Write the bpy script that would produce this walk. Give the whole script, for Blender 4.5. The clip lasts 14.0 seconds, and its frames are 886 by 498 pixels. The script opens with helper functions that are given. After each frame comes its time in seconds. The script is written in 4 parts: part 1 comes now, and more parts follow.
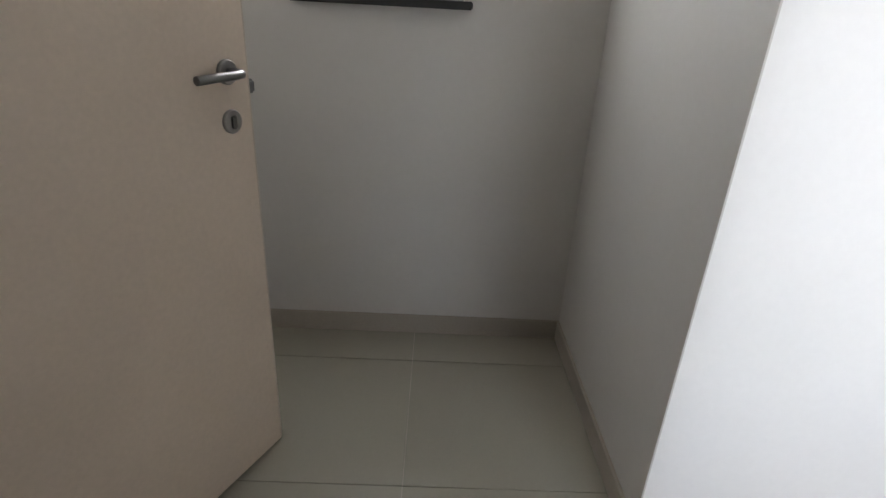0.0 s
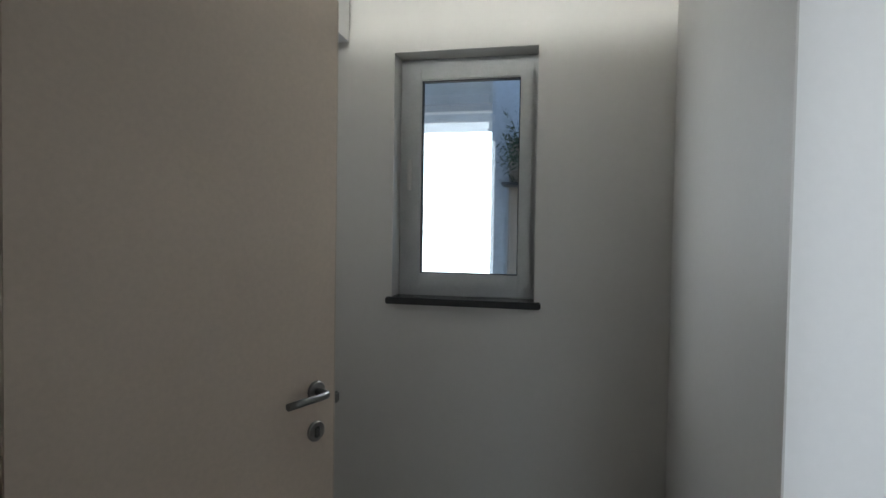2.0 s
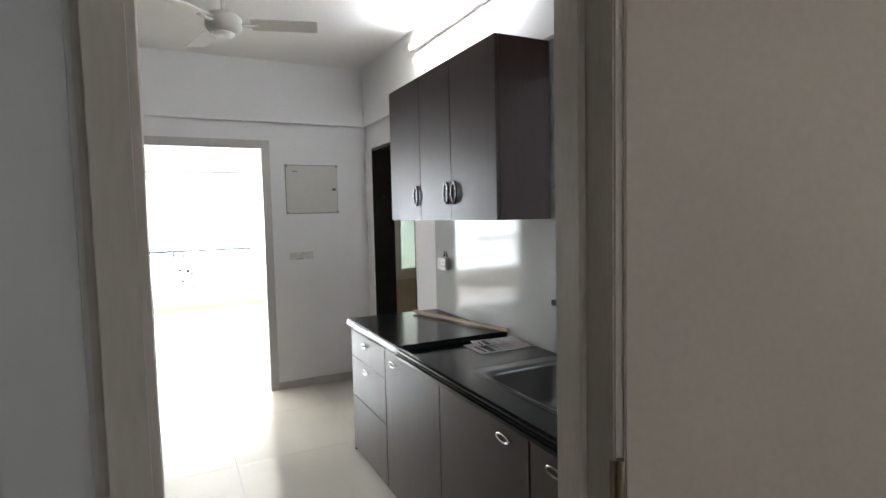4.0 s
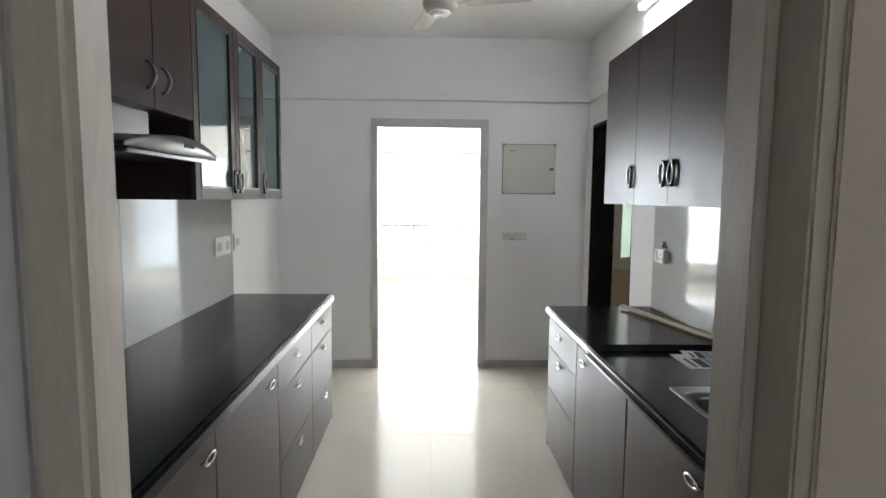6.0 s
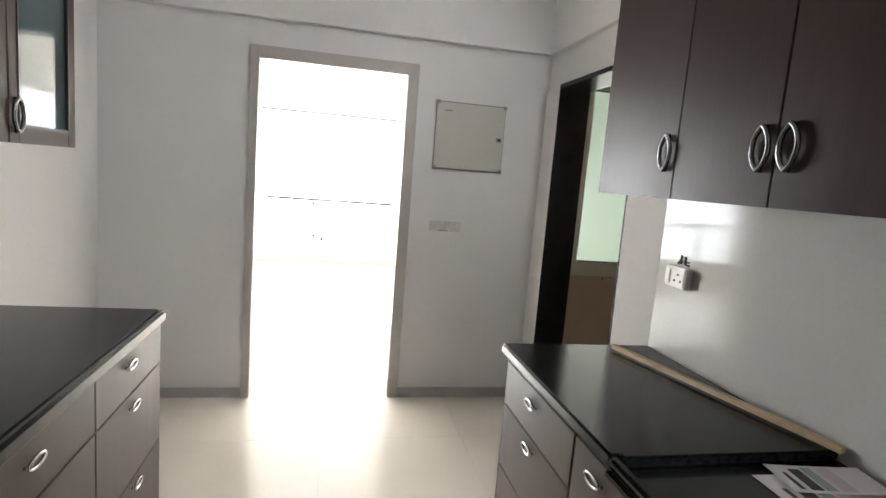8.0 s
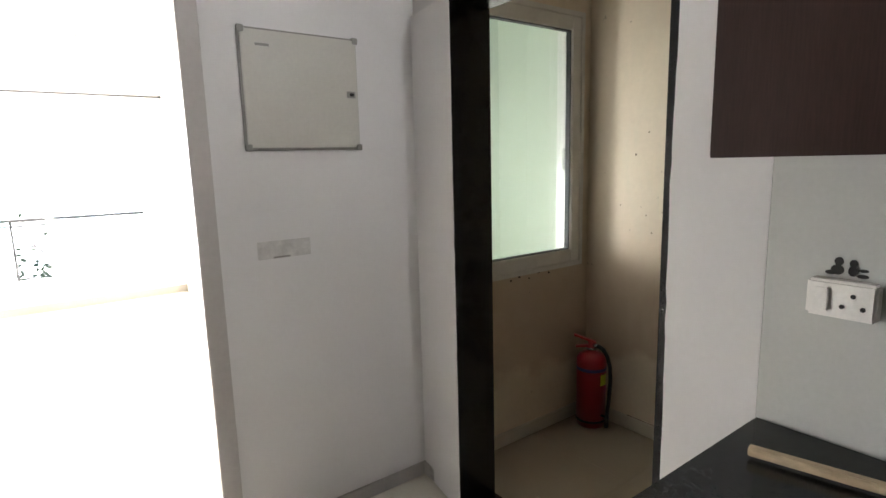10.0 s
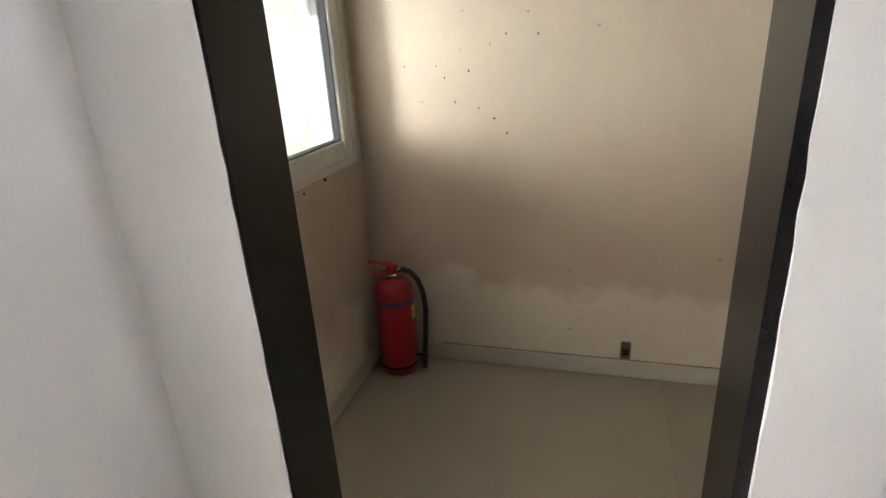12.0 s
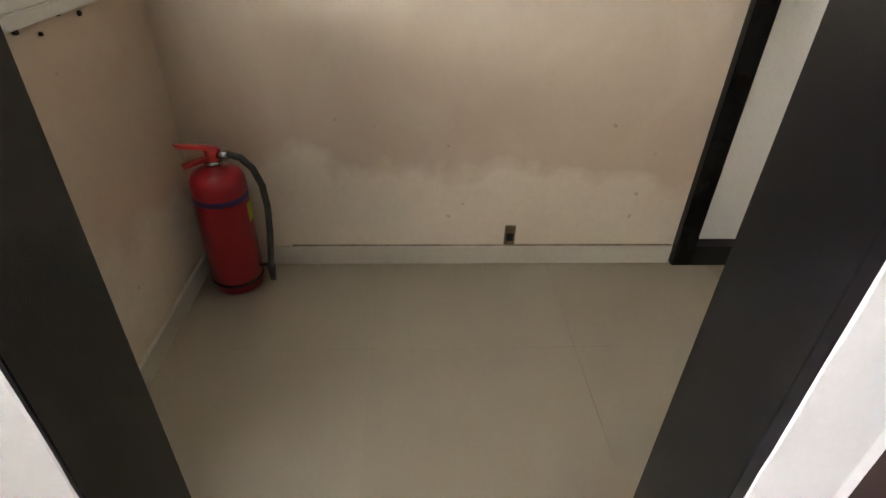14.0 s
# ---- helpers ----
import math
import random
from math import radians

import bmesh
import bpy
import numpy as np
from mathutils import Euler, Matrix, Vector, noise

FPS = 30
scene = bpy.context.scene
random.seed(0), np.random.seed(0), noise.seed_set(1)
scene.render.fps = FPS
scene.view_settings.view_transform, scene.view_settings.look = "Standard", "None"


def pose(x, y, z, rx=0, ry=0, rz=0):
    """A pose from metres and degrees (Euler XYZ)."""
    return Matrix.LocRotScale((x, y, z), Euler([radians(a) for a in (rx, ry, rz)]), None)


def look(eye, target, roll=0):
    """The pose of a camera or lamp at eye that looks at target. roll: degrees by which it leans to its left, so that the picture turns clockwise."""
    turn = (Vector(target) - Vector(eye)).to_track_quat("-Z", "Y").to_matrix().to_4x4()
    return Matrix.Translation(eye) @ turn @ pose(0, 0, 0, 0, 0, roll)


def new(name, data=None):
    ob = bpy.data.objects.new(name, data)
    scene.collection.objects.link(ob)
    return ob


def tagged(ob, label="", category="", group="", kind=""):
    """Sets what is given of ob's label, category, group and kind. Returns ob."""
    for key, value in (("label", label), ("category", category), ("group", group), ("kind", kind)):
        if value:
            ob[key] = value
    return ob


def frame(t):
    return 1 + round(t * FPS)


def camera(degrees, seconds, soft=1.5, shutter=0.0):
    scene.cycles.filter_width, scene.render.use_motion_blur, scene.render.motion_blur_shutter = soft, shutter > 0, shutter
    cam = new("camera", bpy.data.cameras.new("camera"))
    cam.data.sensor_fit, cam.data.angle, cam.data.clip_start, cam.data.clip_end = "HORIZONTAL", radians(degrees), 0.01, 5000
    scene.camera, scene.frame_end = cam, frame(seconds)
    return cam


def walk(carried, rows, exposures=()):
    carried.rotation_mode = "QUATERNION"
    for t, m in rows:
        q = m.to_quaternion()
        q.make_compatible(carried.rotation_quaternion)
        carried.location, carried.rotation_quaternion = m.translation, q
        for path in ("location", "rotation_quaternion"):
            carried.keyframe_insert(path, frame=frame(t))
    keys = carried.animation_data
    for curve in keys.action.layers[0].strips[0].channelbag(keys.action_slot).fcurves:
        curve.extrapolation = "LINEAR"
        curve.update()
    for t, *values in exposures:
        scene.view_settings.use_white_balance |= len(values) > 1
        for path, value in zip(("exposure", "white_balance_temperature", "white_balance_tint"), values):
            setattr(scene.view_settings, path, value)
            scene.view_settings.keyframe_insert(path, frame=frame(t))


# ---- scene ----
cam = camera(79.0, 14.0)
PATH = [
    (0, (0.093, -0.429, 1.258), (1.916, -0.477, 0.438), 3.2),
    (0.5, (0.053, -0.456, 1.29), (1.913, -0.395, 0.558), 2.1),
    (1, (0.02, -0.495, 1.426), (1.978, -0.347, 1.046), 1.8),
    (1.5, (0.002, -0.501, 1.502), (1.987, -0.28, 1.391), 1.8),
    (2, (0.006, -0.578, 1.524), (1.964, -0.172, 1.47), 0.9),
    (2.5, (-0.006, -0.569, 1.568), (1.887, 0.075, 1.603), -1.7),
    (2.6, (-0.004, -0.534, 1.583), (1.871, 0.161, 1.609), -2.7),
    (3, (0.011, -0.504, 1.571), (1.696, 0.572, 1.63), -3.7),
    (3.5, (0.072, -0.375, 1.548), (1.4, 1.118, 1.478), -2.2),
    (4, (0.144, -0.259, 1.513), (1.036, 1.526, 1.382), -1.3),
    (4.2, (0.17, -0.243, 1.513), (0.899, 1.613, 1.358), -1.2),
    (6.3, (0.399, -0.047, 1.508), (0.447, 1.942, 1.303), 0.6),
    (6.5, (0.373, 0.075, 1.51), (0.441, 2.048, 1.288), 1.1),
    (7, (0.333, 0.338, 1.527), (0.487, 2.321, 1.311), 0.6),
    (7.5, (0.404, 0.675, 1.511), (0.679, 2.643, 1.288), 1.4),
    (7.7, (0.416, 0.853, 1.492), (0.73, 2.813, 1.243), 3.6),
    (8.7, (0.424, 1.62, 1.487), (1.052, 3.498, 1.207), 1.5),
    (9.8, (0.436, 2.388, 1.481), (1.448, 4.085, 1.169), -0.6),
    (10, (0.427, 2.553, 1.485), (1.599, 4.142, 1.163), -1.5),
    (10.5, (0.524, 2.858, 1.444), (1.882, 4.278, 1.071), -0.7),
    (11, (0.647, 3.168, 1.363), (2.182, 4.373, 0.925), -0.9),
    (11.5, (0.747, 3.436, 1.348), (2.519, 4.206, 0.830), -3.6),
    (12, (0.903, 3.572, 1.295), (2.693, 4.118, 0.590), -3.5),
    (12.5, (1.034, 3.639, 1.145), (2.897, 4.132, 0.612), -3.4),
    (13, (1.138, 3.752, 1.113), (2.837, 3.906, 0.070), -2.1),
    (13.5, (1.196, 3.806, 1.101), (2.873, 3.753, 0.013), 0.3),
    (14, (1.288, 3.780, 1.126), (2.946, 3.669, 0.013), 2.0),
]
walk(cam, [(t, look(eye, target, roll)) for t, eye, target, roll in PATH],
     exposures=[(0, 1.75, 6850, 14), (0.5, 1.65, 6850, 14), (1.2, 1.3, 6650, 12), (2, 0.85, 6400, 9), (2.4, 0.85, 6500, 10), (3, 1.18, 6500, 12), (3.6, 1.32, 6600, 12), (4.2, 1.48, 6300, 10), (6.5, 1.48, 6300, 10), (7, 1.54, 6600, 12), (7.7, 1.58, 6750, 13),
                (9.8, 1.6, 6750, 13), (11, 1.95, 6500, 12), (11.5, 2.2, 6700, 14), (12, 2.28, 6600, 14), (12.5, 1.9, 6500, 13), (13, 2.52, 6450, 13), (13.5, 2.78, 6450, 13), (14, 2.88, 6450, 13)])

# ---- world, sun, large lights ----
world = bpy.data.worlds.new("sky")
scene.world = world
world.use_nodes = True
_n, _l = world.node_tree.nodes, world.node_tree.links
sky = _n.new("ShaderNodeTexSky")
sky.sky_type, sky.sun_disc = "NISHITA", False
sky.sun_elevation, sky.sun_rotation = radians(52), radians(31)
_l.new(sky.outputs[0], _n["Background"].inputs[0])
_n["Background"].inputs[1].default_value = 0.15

sun_data = bpy.data.lights.new("sun", "SUN")
sun_data.energy, sun_data.angle, sun_data.color = 3.0, radians(0.5), (1.0, 0.95, 0.88)
sun = new("sun", sun_data)
sun.matrix_world = look((9, 24, 24), (0, 9, 0))


def window_light(name, eye, target, w, h, power, color):
    """Sky light that enters by one opening; the loft lamp is an added fill without one."""
    d = bpy.data.lights.new(name, "AREA")
    d.shape, d.size, d.size_y, d.energy, d.color = "RECTANGLE", w, h, power, color
    ob = new(name, d)
    ob.matrix_world = look(eye, target)
    return ob


window_light("living_window_light", (-1.45, 9.86, 1.25), (-1.45, 4, 1.25), 5.6, 1.85, 300, (1.0, 0.985, 1.0))
window_light("living_side_light", (1.8, 8.1, 1.28), (-2, 8.1, 1.2), 1.7, 1.7, 15, (1.0, 0.985, 1.0))
window_light("store_window_light", (2.035, -0.23, 1.76), (0, -0.23, 1.76), 0.36, 0.7, 3.2, (0.86, 0.94, 1.0))
window_light("kitchen_window_light", (1.785, 1.32, 1.66), (0, 1.32, 1.66), 0.8, 1.0, 1.2, (0.9, 0.98, 1.0))
window_light("passage_window_light", (-0.95, -1.68, 1.5), (1.06, -1.9, 1.4), 1.0, 1.7, 9.0, (0.88, 0.95, 1.0))
# added fill for the upper store walls and beams; no opening behind it
window_light("loft_fill_light", (-0.85, -0.3, 2.62), (2, -0.3, 2.66), 0.9, 0.26, 24, (0.97, 1.0, 0.95))
window_light("utility_window_light", (2.4, 4.47, 1.57), (2.4, 3, 1.57), 0.66, 1.1, 0.8, (1.0, 0.99, 0.93))

# ---- materials ----


def mat(name, base, rough=0.5, metal=0.0, scale=8.0, vary=0.08, fine=120.0, fine_vary=0.04, bump=0.0, bump_scale=200.0,
        rough_vary=0.03, stretch=None, coat=0.0, spec=0.5, per_object=0.0, tint=None):
    """A surface with broad stains and fine grain, in metres."""
    m = bpy.data.materials.new(name)
    m.use_nodes = True
    n, l = m.node_tree.nodes, m.node_tree.links
    p = n["Principled BSDF"]
    p.inputs["Roughness"].default_value, p.inputs["Metallic"].default_value = rough, metal
    p.inputs["Coat Weight"].default_value = coat
    p.inputs["Specular IOR Level"].default_value = spec
    geo = n.new("ShaderNodeTexCoord")
    at = n.new("ShaderNodeMapping")
    l.new(geo.outputs["Object"], at.inputs[0])
    if stretch:
        at.inputs["Scale"].default_value = stretch
    broad, grain = n.new("ShaderNodeTexNoise"), n.new("ShaderNodeTexNoise")
    broad.inputs["Scale"].default_value, broad.inputs["Detail"].default_value = scale, 4
    grain.inputs["Scale"].default_value, grain.inputs["Detail"].default_value = fine, 3
    for t in (broad, grain):
        l.new(at.outputs[0], t.inputs["Vector"])
    a = n.new("ShaderNodeMapRange")
    a.inputs[1].default_value, a.inputs[2].default_value, a.inputs[3].default_value, a.inputs[4].default_value = 0.3, 0.7, 1 - vary, 1 + vary
    l.new(broad.outputs[0], a.inputs[0])
    b = n.new("ShaderNodeMapRange")
    b.inputs[1].default_value, b.inputs[2].default_value, b.inputs[3].default_value, b.inputs[4].default_value = 0.3, 0.7, 1 - fine_vary, 1 + fine_vary
    l.new(grain.outputs[0], b.inputs[0])
    k = n.new("ShaderNodeMath")
    k.operation = "MULTIPLY"
    l.new(a.outputs[0], k.inputs[0]), l.new(b.outputs[0], k.inputs[1])
    last = k.outputs[0]
    if per_object:
        oi, r, k2 = n.new("ShaderNodeObjectInfo"), n.new("ShaderNodeMapRange"), n.new("ShaderNodeMath")
        r.inputs[3].default_value, r.inputs[4].default_value = 1 - per_object, 1 + per_object
        k2.operation = "MULTIPLY"
        l.new(oi.outputs["Random"], r.inputs[0]), l.new(r.outputs[0], k2.inputs[0]), l.new(last, k2.inputs[1])
        last = k2.outputs[0]
    v = n.new("ShaderNodeVectorMath")
    v.operation = "SCALE"
    v.inputs[0].default_value = base
    l.new(last, v.inputs["Scale"])
    out = v.outputs[0]
    if tint:
        mx = n.new("ShaderNodeMix")
        mx.data_type = "RGBA"
        l.new(a.outputs[0], mx.inputs[0])
        l.new(out, mx.inputs[6])
        mx.inputs[7].default_value = (*tint, 1)
        out = mx.outputs[2]
    l.new(out, p.inputs["Base Color"])
    if rough_vary:
        rr = n.new("ShaderNodeMapRange")
        rr.inputs[1].default_value, rr.inputs[2].default_value = 0.3, 0.7
        rr.inputs[3].default_value, rr.inputs[4].default_value = max(0.02, rough - rough_vary), rough + rough_vary
        l.new(broad.outputs[0], rr.inputs[0]), l.new(rr.outputs[0], p.inputs["Roughness"])
    if bump:
        bt, bn = n.new("ShaderNodeTexNoise"), n.new("ShaderNodeBump")
        bt.inputs["Scale"].default_value = bump_scale
        bn.inputs["Strength"].default_value, bn.inputs["Distance"].default_value = bump, 0.002
        l.new(at.outputs[0], bt.inputs["Vector"]), l.new(bt.outputs[0], bn.inputs["Height"]), l.new(bn.outputs[0], p.inputs["Normal"])
    return m


def glow(name, color, strength):
    m = bpy.data.materials.new(name)
    m.use_nodes = True
    p = m.node_tree.nodes["Principled BSDF"]
    p.inputs["Base Color"].default_value = (*color, 1)
    p.inputs["Emission Color"].default_value, p.inputs["Emission Strength"].default_value = (*color, 1), strength
    return m


def glass(name, color, rough=0.02, alpha=0.25):
    """A pane: clear, with the gloss of glass."""
    m = bpy.data.materials.new(name)
    m.use_nodes = True
    n, l = m.node_tree.nodes, m.node_tree.links
    p = n["Principled BSDF"]
    p.inputs["Base Color"].default_value = (*color, 1)
    p.inputs["Roughness"].default_value, p.inputs["Transmission Weight"].default_value, p.inputs["IOR"].default_value = rough, 1.0, 1.15
    t, mx = n.new("ShaderNodeBsdfTransparent"), n.new("ShaderNodeMixShader")
    t.inputs[0].default_value = (*color, 1)
    mx.inputs[0].default_value = alpha
    l.new(t.outputs[0], mx.inputs[1]), l.new(p.outputs[0], mx.inputs[2]), l.new(mx.outputs[0], n["Material Output"].inputs[0])
    return m


PAINT = mat("white_wall_paint", (0.8, 0.79, 0.785), 0.55, scale=1.3, vary=0.03, fine=60, fine_vary=0.01, bump=0.05, bump_scale=160)
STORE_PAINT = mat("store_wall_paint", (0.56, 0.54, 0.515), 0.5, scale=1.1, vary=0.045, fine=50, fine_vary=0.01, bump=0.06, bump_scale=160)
CEILING = mat("ceiling_paint", (0.8, 0.79, 0.77), 0.7, scale=1.0, vary=0.03, fine=70, fine_vary=0.015, bump=0.1)
FLOOR = mat("cream_vitrified_tile", (0.68, 0.64, 0.56), 0.16, scale=2.0, vary=0.03, fine=90, fine_vary=0.015, rough_vary=0.015, per_object=0.02)
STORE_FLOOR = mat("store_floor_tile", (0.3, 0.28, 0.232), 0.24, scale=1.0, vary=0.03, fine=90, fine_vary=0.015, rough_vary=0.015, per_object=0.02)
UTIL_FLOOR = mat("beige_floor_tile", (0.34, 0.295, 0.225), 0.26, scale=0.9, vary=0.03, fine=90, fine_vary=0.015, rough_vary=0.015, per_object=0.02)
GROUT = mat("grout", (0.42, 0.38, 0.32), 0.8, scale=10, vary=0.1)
SKIRT = mat("taupe_skirting_tile", (0.36, 0.32, 0.27), 0.32, scale=3, vary=0.03)
SKIRT_GREY = mat("grey_skirting_tile", (0.46, 0.44, 0.42), 0.3, scale=6, vary=0.06)
SKIRT_UTIL = mat("beige_skirting_tile", (0.5, 0.46, 0.385), 0.3, scale=4, vary=0.04)
TILE = mat("glossy_wall_tile", (0.48, 0.485, 0.46), 0.07, scale=3, vary=0.03, fine=80, fine_vary=0.02, rough_vary=0.015, spec=0.2)
GRANITE = mat("black_granite", (0.013, 0.014, 0.0155), 0.17, scale=60, vary=0.4, fine=420, fine_vary=0.5, rough_vary=0.03, spec=0.24)
GRANITE_JAMB = mat("black_granite_jamb", (0.01, 0.0095, 0.01), 0.24, scale=9, vary=0.2, fine=300, fine_vary=0.12, rough_vary=0.03, spec=0.3)
WOOD = mat("dark_brown_laminate", (0.029, 0.0165, 0.014), 0.36, scale=3, vary=0.12, fine=60, fine_vary=0.14, stretch=(6, 6, 0.35), rough_vary=0.03, spec=0.14)
WOOD_LOW = mat("grey_brown_laminate", (0.05, 0.035, 0.031), 0.38, scale=3, vary=0.1, fine=60, fine_vary=0.1, stretch=(6, 6, 0.35), rough_vary=0.03, spec=0.3)
WOOD_FRAME = mat("cabinet_frame_laminate", (0.048, 0.033, 0.029), 0.5, scale=5, vary=0.14, fine=45, fine_vary=0.14, stretch=(6, 6, 0.5), rough_vary=0.04, spec=0.2)
DARK = mat("black_edge_band", (0.012, 0.011, 0.011), 0.4, vary=0.1)
STEEL = mat("brushed_steel", (0.2, 0.2, 0.197), 0.33, 1.0, scale=12, vary=0.015, fine=200, fine_vary=0.015, rough_vary=0.015)
SINK_STEEL = mat("sink_steel", (0.12, 0.12, 0.115), 0.3, 1.0, scale=6, vary=0.02, fine_vary=0.01, rough_vary=0.02)
ROSE_STEEL = mat("satin_steel", (0.3, 0.29, 0.28), 0.34, 1.0, scale=30, vary=0.08, rough_vary=0.05)
CHROME = mat("chrome", (0.52, 0.52, 0.52), 0.2, 1.0, scale=20, vary=0.05, rough_vary=0.04)
DARK_CHROME = mat("dark_nickel", (0.2, 0.2, 0.2), 0.22, 0.9, scale=20, vary=0.1, rough_vary=0.05)
DOOR_PAINT = mat("cream_door_paint", (0.6, 0.505, 0.415), 0.5, scale=1.6, vary=0.05, fine=80, fine_vary=0.03, bump=0.08, bump_scale=120)
FRAME_PAINT = mat("taupe_frame_paint", (0.5, 0.435, 0.365), 0.45, scale=3, vary=0.1, fine=40, fine_vary=0.06, stretch=(4, 4, 0.7))
LIV_FRAME = mat("grey_door_frame", (0.5, 0.47, 0.45), 0.45, scale=3, vary=0.05, fine=60, fine_vary=0.03)
BRASS = mat("dull_brass", (0.2, 0.15, 0.1), 0.4, 0.9, scale=30, vary=0.2)
ALU = mat("powder_coated_aluminium", (0.43, 0.44, 0.44), 0.4, scale=12, vary=0.06)
ALU_PALE = mat("pale_aluminium", (0.6, 0.59, 0.55), 0.4, scale=12, vary=0.06)
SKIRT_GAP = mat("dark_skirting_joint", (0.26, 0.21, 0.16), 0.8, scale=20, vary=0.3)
GASKET = mat("rubber_gasket", (0.03, 0.03, 0.03), 0.6)
SILL = mat("dark_granite_sill", (0.03, 0.03, 0.032), 0.25, scale=15, vary=0.1, fine=300, fine_vary=0.15)
PLASTIC = mat("white_plastic", (0.78, 0.76, 0.72), 0.3, vary=0.03)
GREY_PLASTIC = mat("grey_plastic", (0.5, 0.49, 0.47), 0.4, vary=0.05)
PATCH = mat("pale_grey_patch", (0.62, 0.61, 0.59), 0.5, scale=25, vary=0.12, fine=90, fine_vary=0.06)
HOLE = mat("dark_hole", (0.012, 0.011, 0.01), 0.8)
BOARD = mat("cream_metal_board", (0.6, 0.585, 0.53), 0.38, scale=4, vary=0.03, fine=80, fine_vary=0.02)
BOARD_EDGE = mat("grey_board_edge", (0.3, 0.29, 0.27), 0.4, scale=15, vary=0.1)
RED = mat("red_enamel", (0.36, 0.01, 0.02), 0.34, scale=14, vary=0.03, fine=150, fine_vary=0.02, rough_vary=0.015, coat=0.2)
RED_PART = mat("red_lever_paint", (0.42, 0.02, 0.02), 0.35, scale=20, vary=0.1)
RUBBER = mat("black_rubber", (0.014, 0.013, 0.013), 0.5, scale=30, vary=0.2)
BLUE = mat("blue_band", (0.05, 0.03, 0.14), 0.4)
YELLOW = mat("yellow_label", (0.62, 0.66, 0.03), 0.45)
PAPER = mat("printed_paper", (0.7, 0.66, 0.67), 0.6, scale=6, vary=0.05)
INK = mat("dark_print", (0.05, 0.055, 0.05), 0.6, scale=20, vary=0.5)
PINK_PRINT = mat("pale_pink_print", (0.6, 0.52, 0.56), 0.6, scale=10, vary=0.08)
GREEN_PRINT = mat("pale_green_print", (0.36, 0.45, 0.4), 0.6, scale=10, vary=0.1)
STICK = mat("pale_timber", (0.5, 0.39, 0.25), 0.6, scale=12, vary=0.15, fine=90, fine_vary=0.1, stretch=(8, 1, 8))
FAN_WHITE = mat("fan_enamel", (0.55, 0.53, 0.49), 0.35, vary=0.04)
CAB_GLASS = mat("tinted_cabinet_glass", (0.05, 0.075, 0.08), 0.03, scale=2, vary=0.1, rough_vary=0.0, spec=0.33)
WINDOW_GLASS = glass("clear_window_glass", (0.93, 0.97, 0.98), 0.0, 0.2)
TEAL_GLASS = glass("green_edge_glass", (0.86, 0.94, 0.93), 0.0, 0.2)
TUBE = glow("tube_glow", (0.93, 0.96, 1.0), 48.0)
IRON = mat("dark_iron_rail", (0.04, 0.042, 0.044), 0.45, 0.0, scale=20, vary=0.2)
LIVING_WHITE = mat("living_wall_paint", (0.82, 0.8, 0.74), 0.6, scale=1.0, vary=0.02)
GREEN_WALL = mat("pale_green_paint", (0.62, 0.68, 0.57), 0.7, scale=1.2, vary=0.05)
OUT_GREY = mat("outside_render", (0.43, 0.49, 0.56), 0.8, scale=2, vary=0.12, fine=30, fine_vary=0.08)
OUT_BROWN = mat("outside_brown_wall", (0.32, 0.27, 0.23), 0.8, scale=2, vary=0.15)
LEAF = mat("leaf_green", (0.045, 0.075, 0.04), 0.6, scale=8, vary=0.3)
GROUND = mat("dusty_ground", (0.4, 0.38, 0.34), 0.9, scale=0.3, vary=0.2)


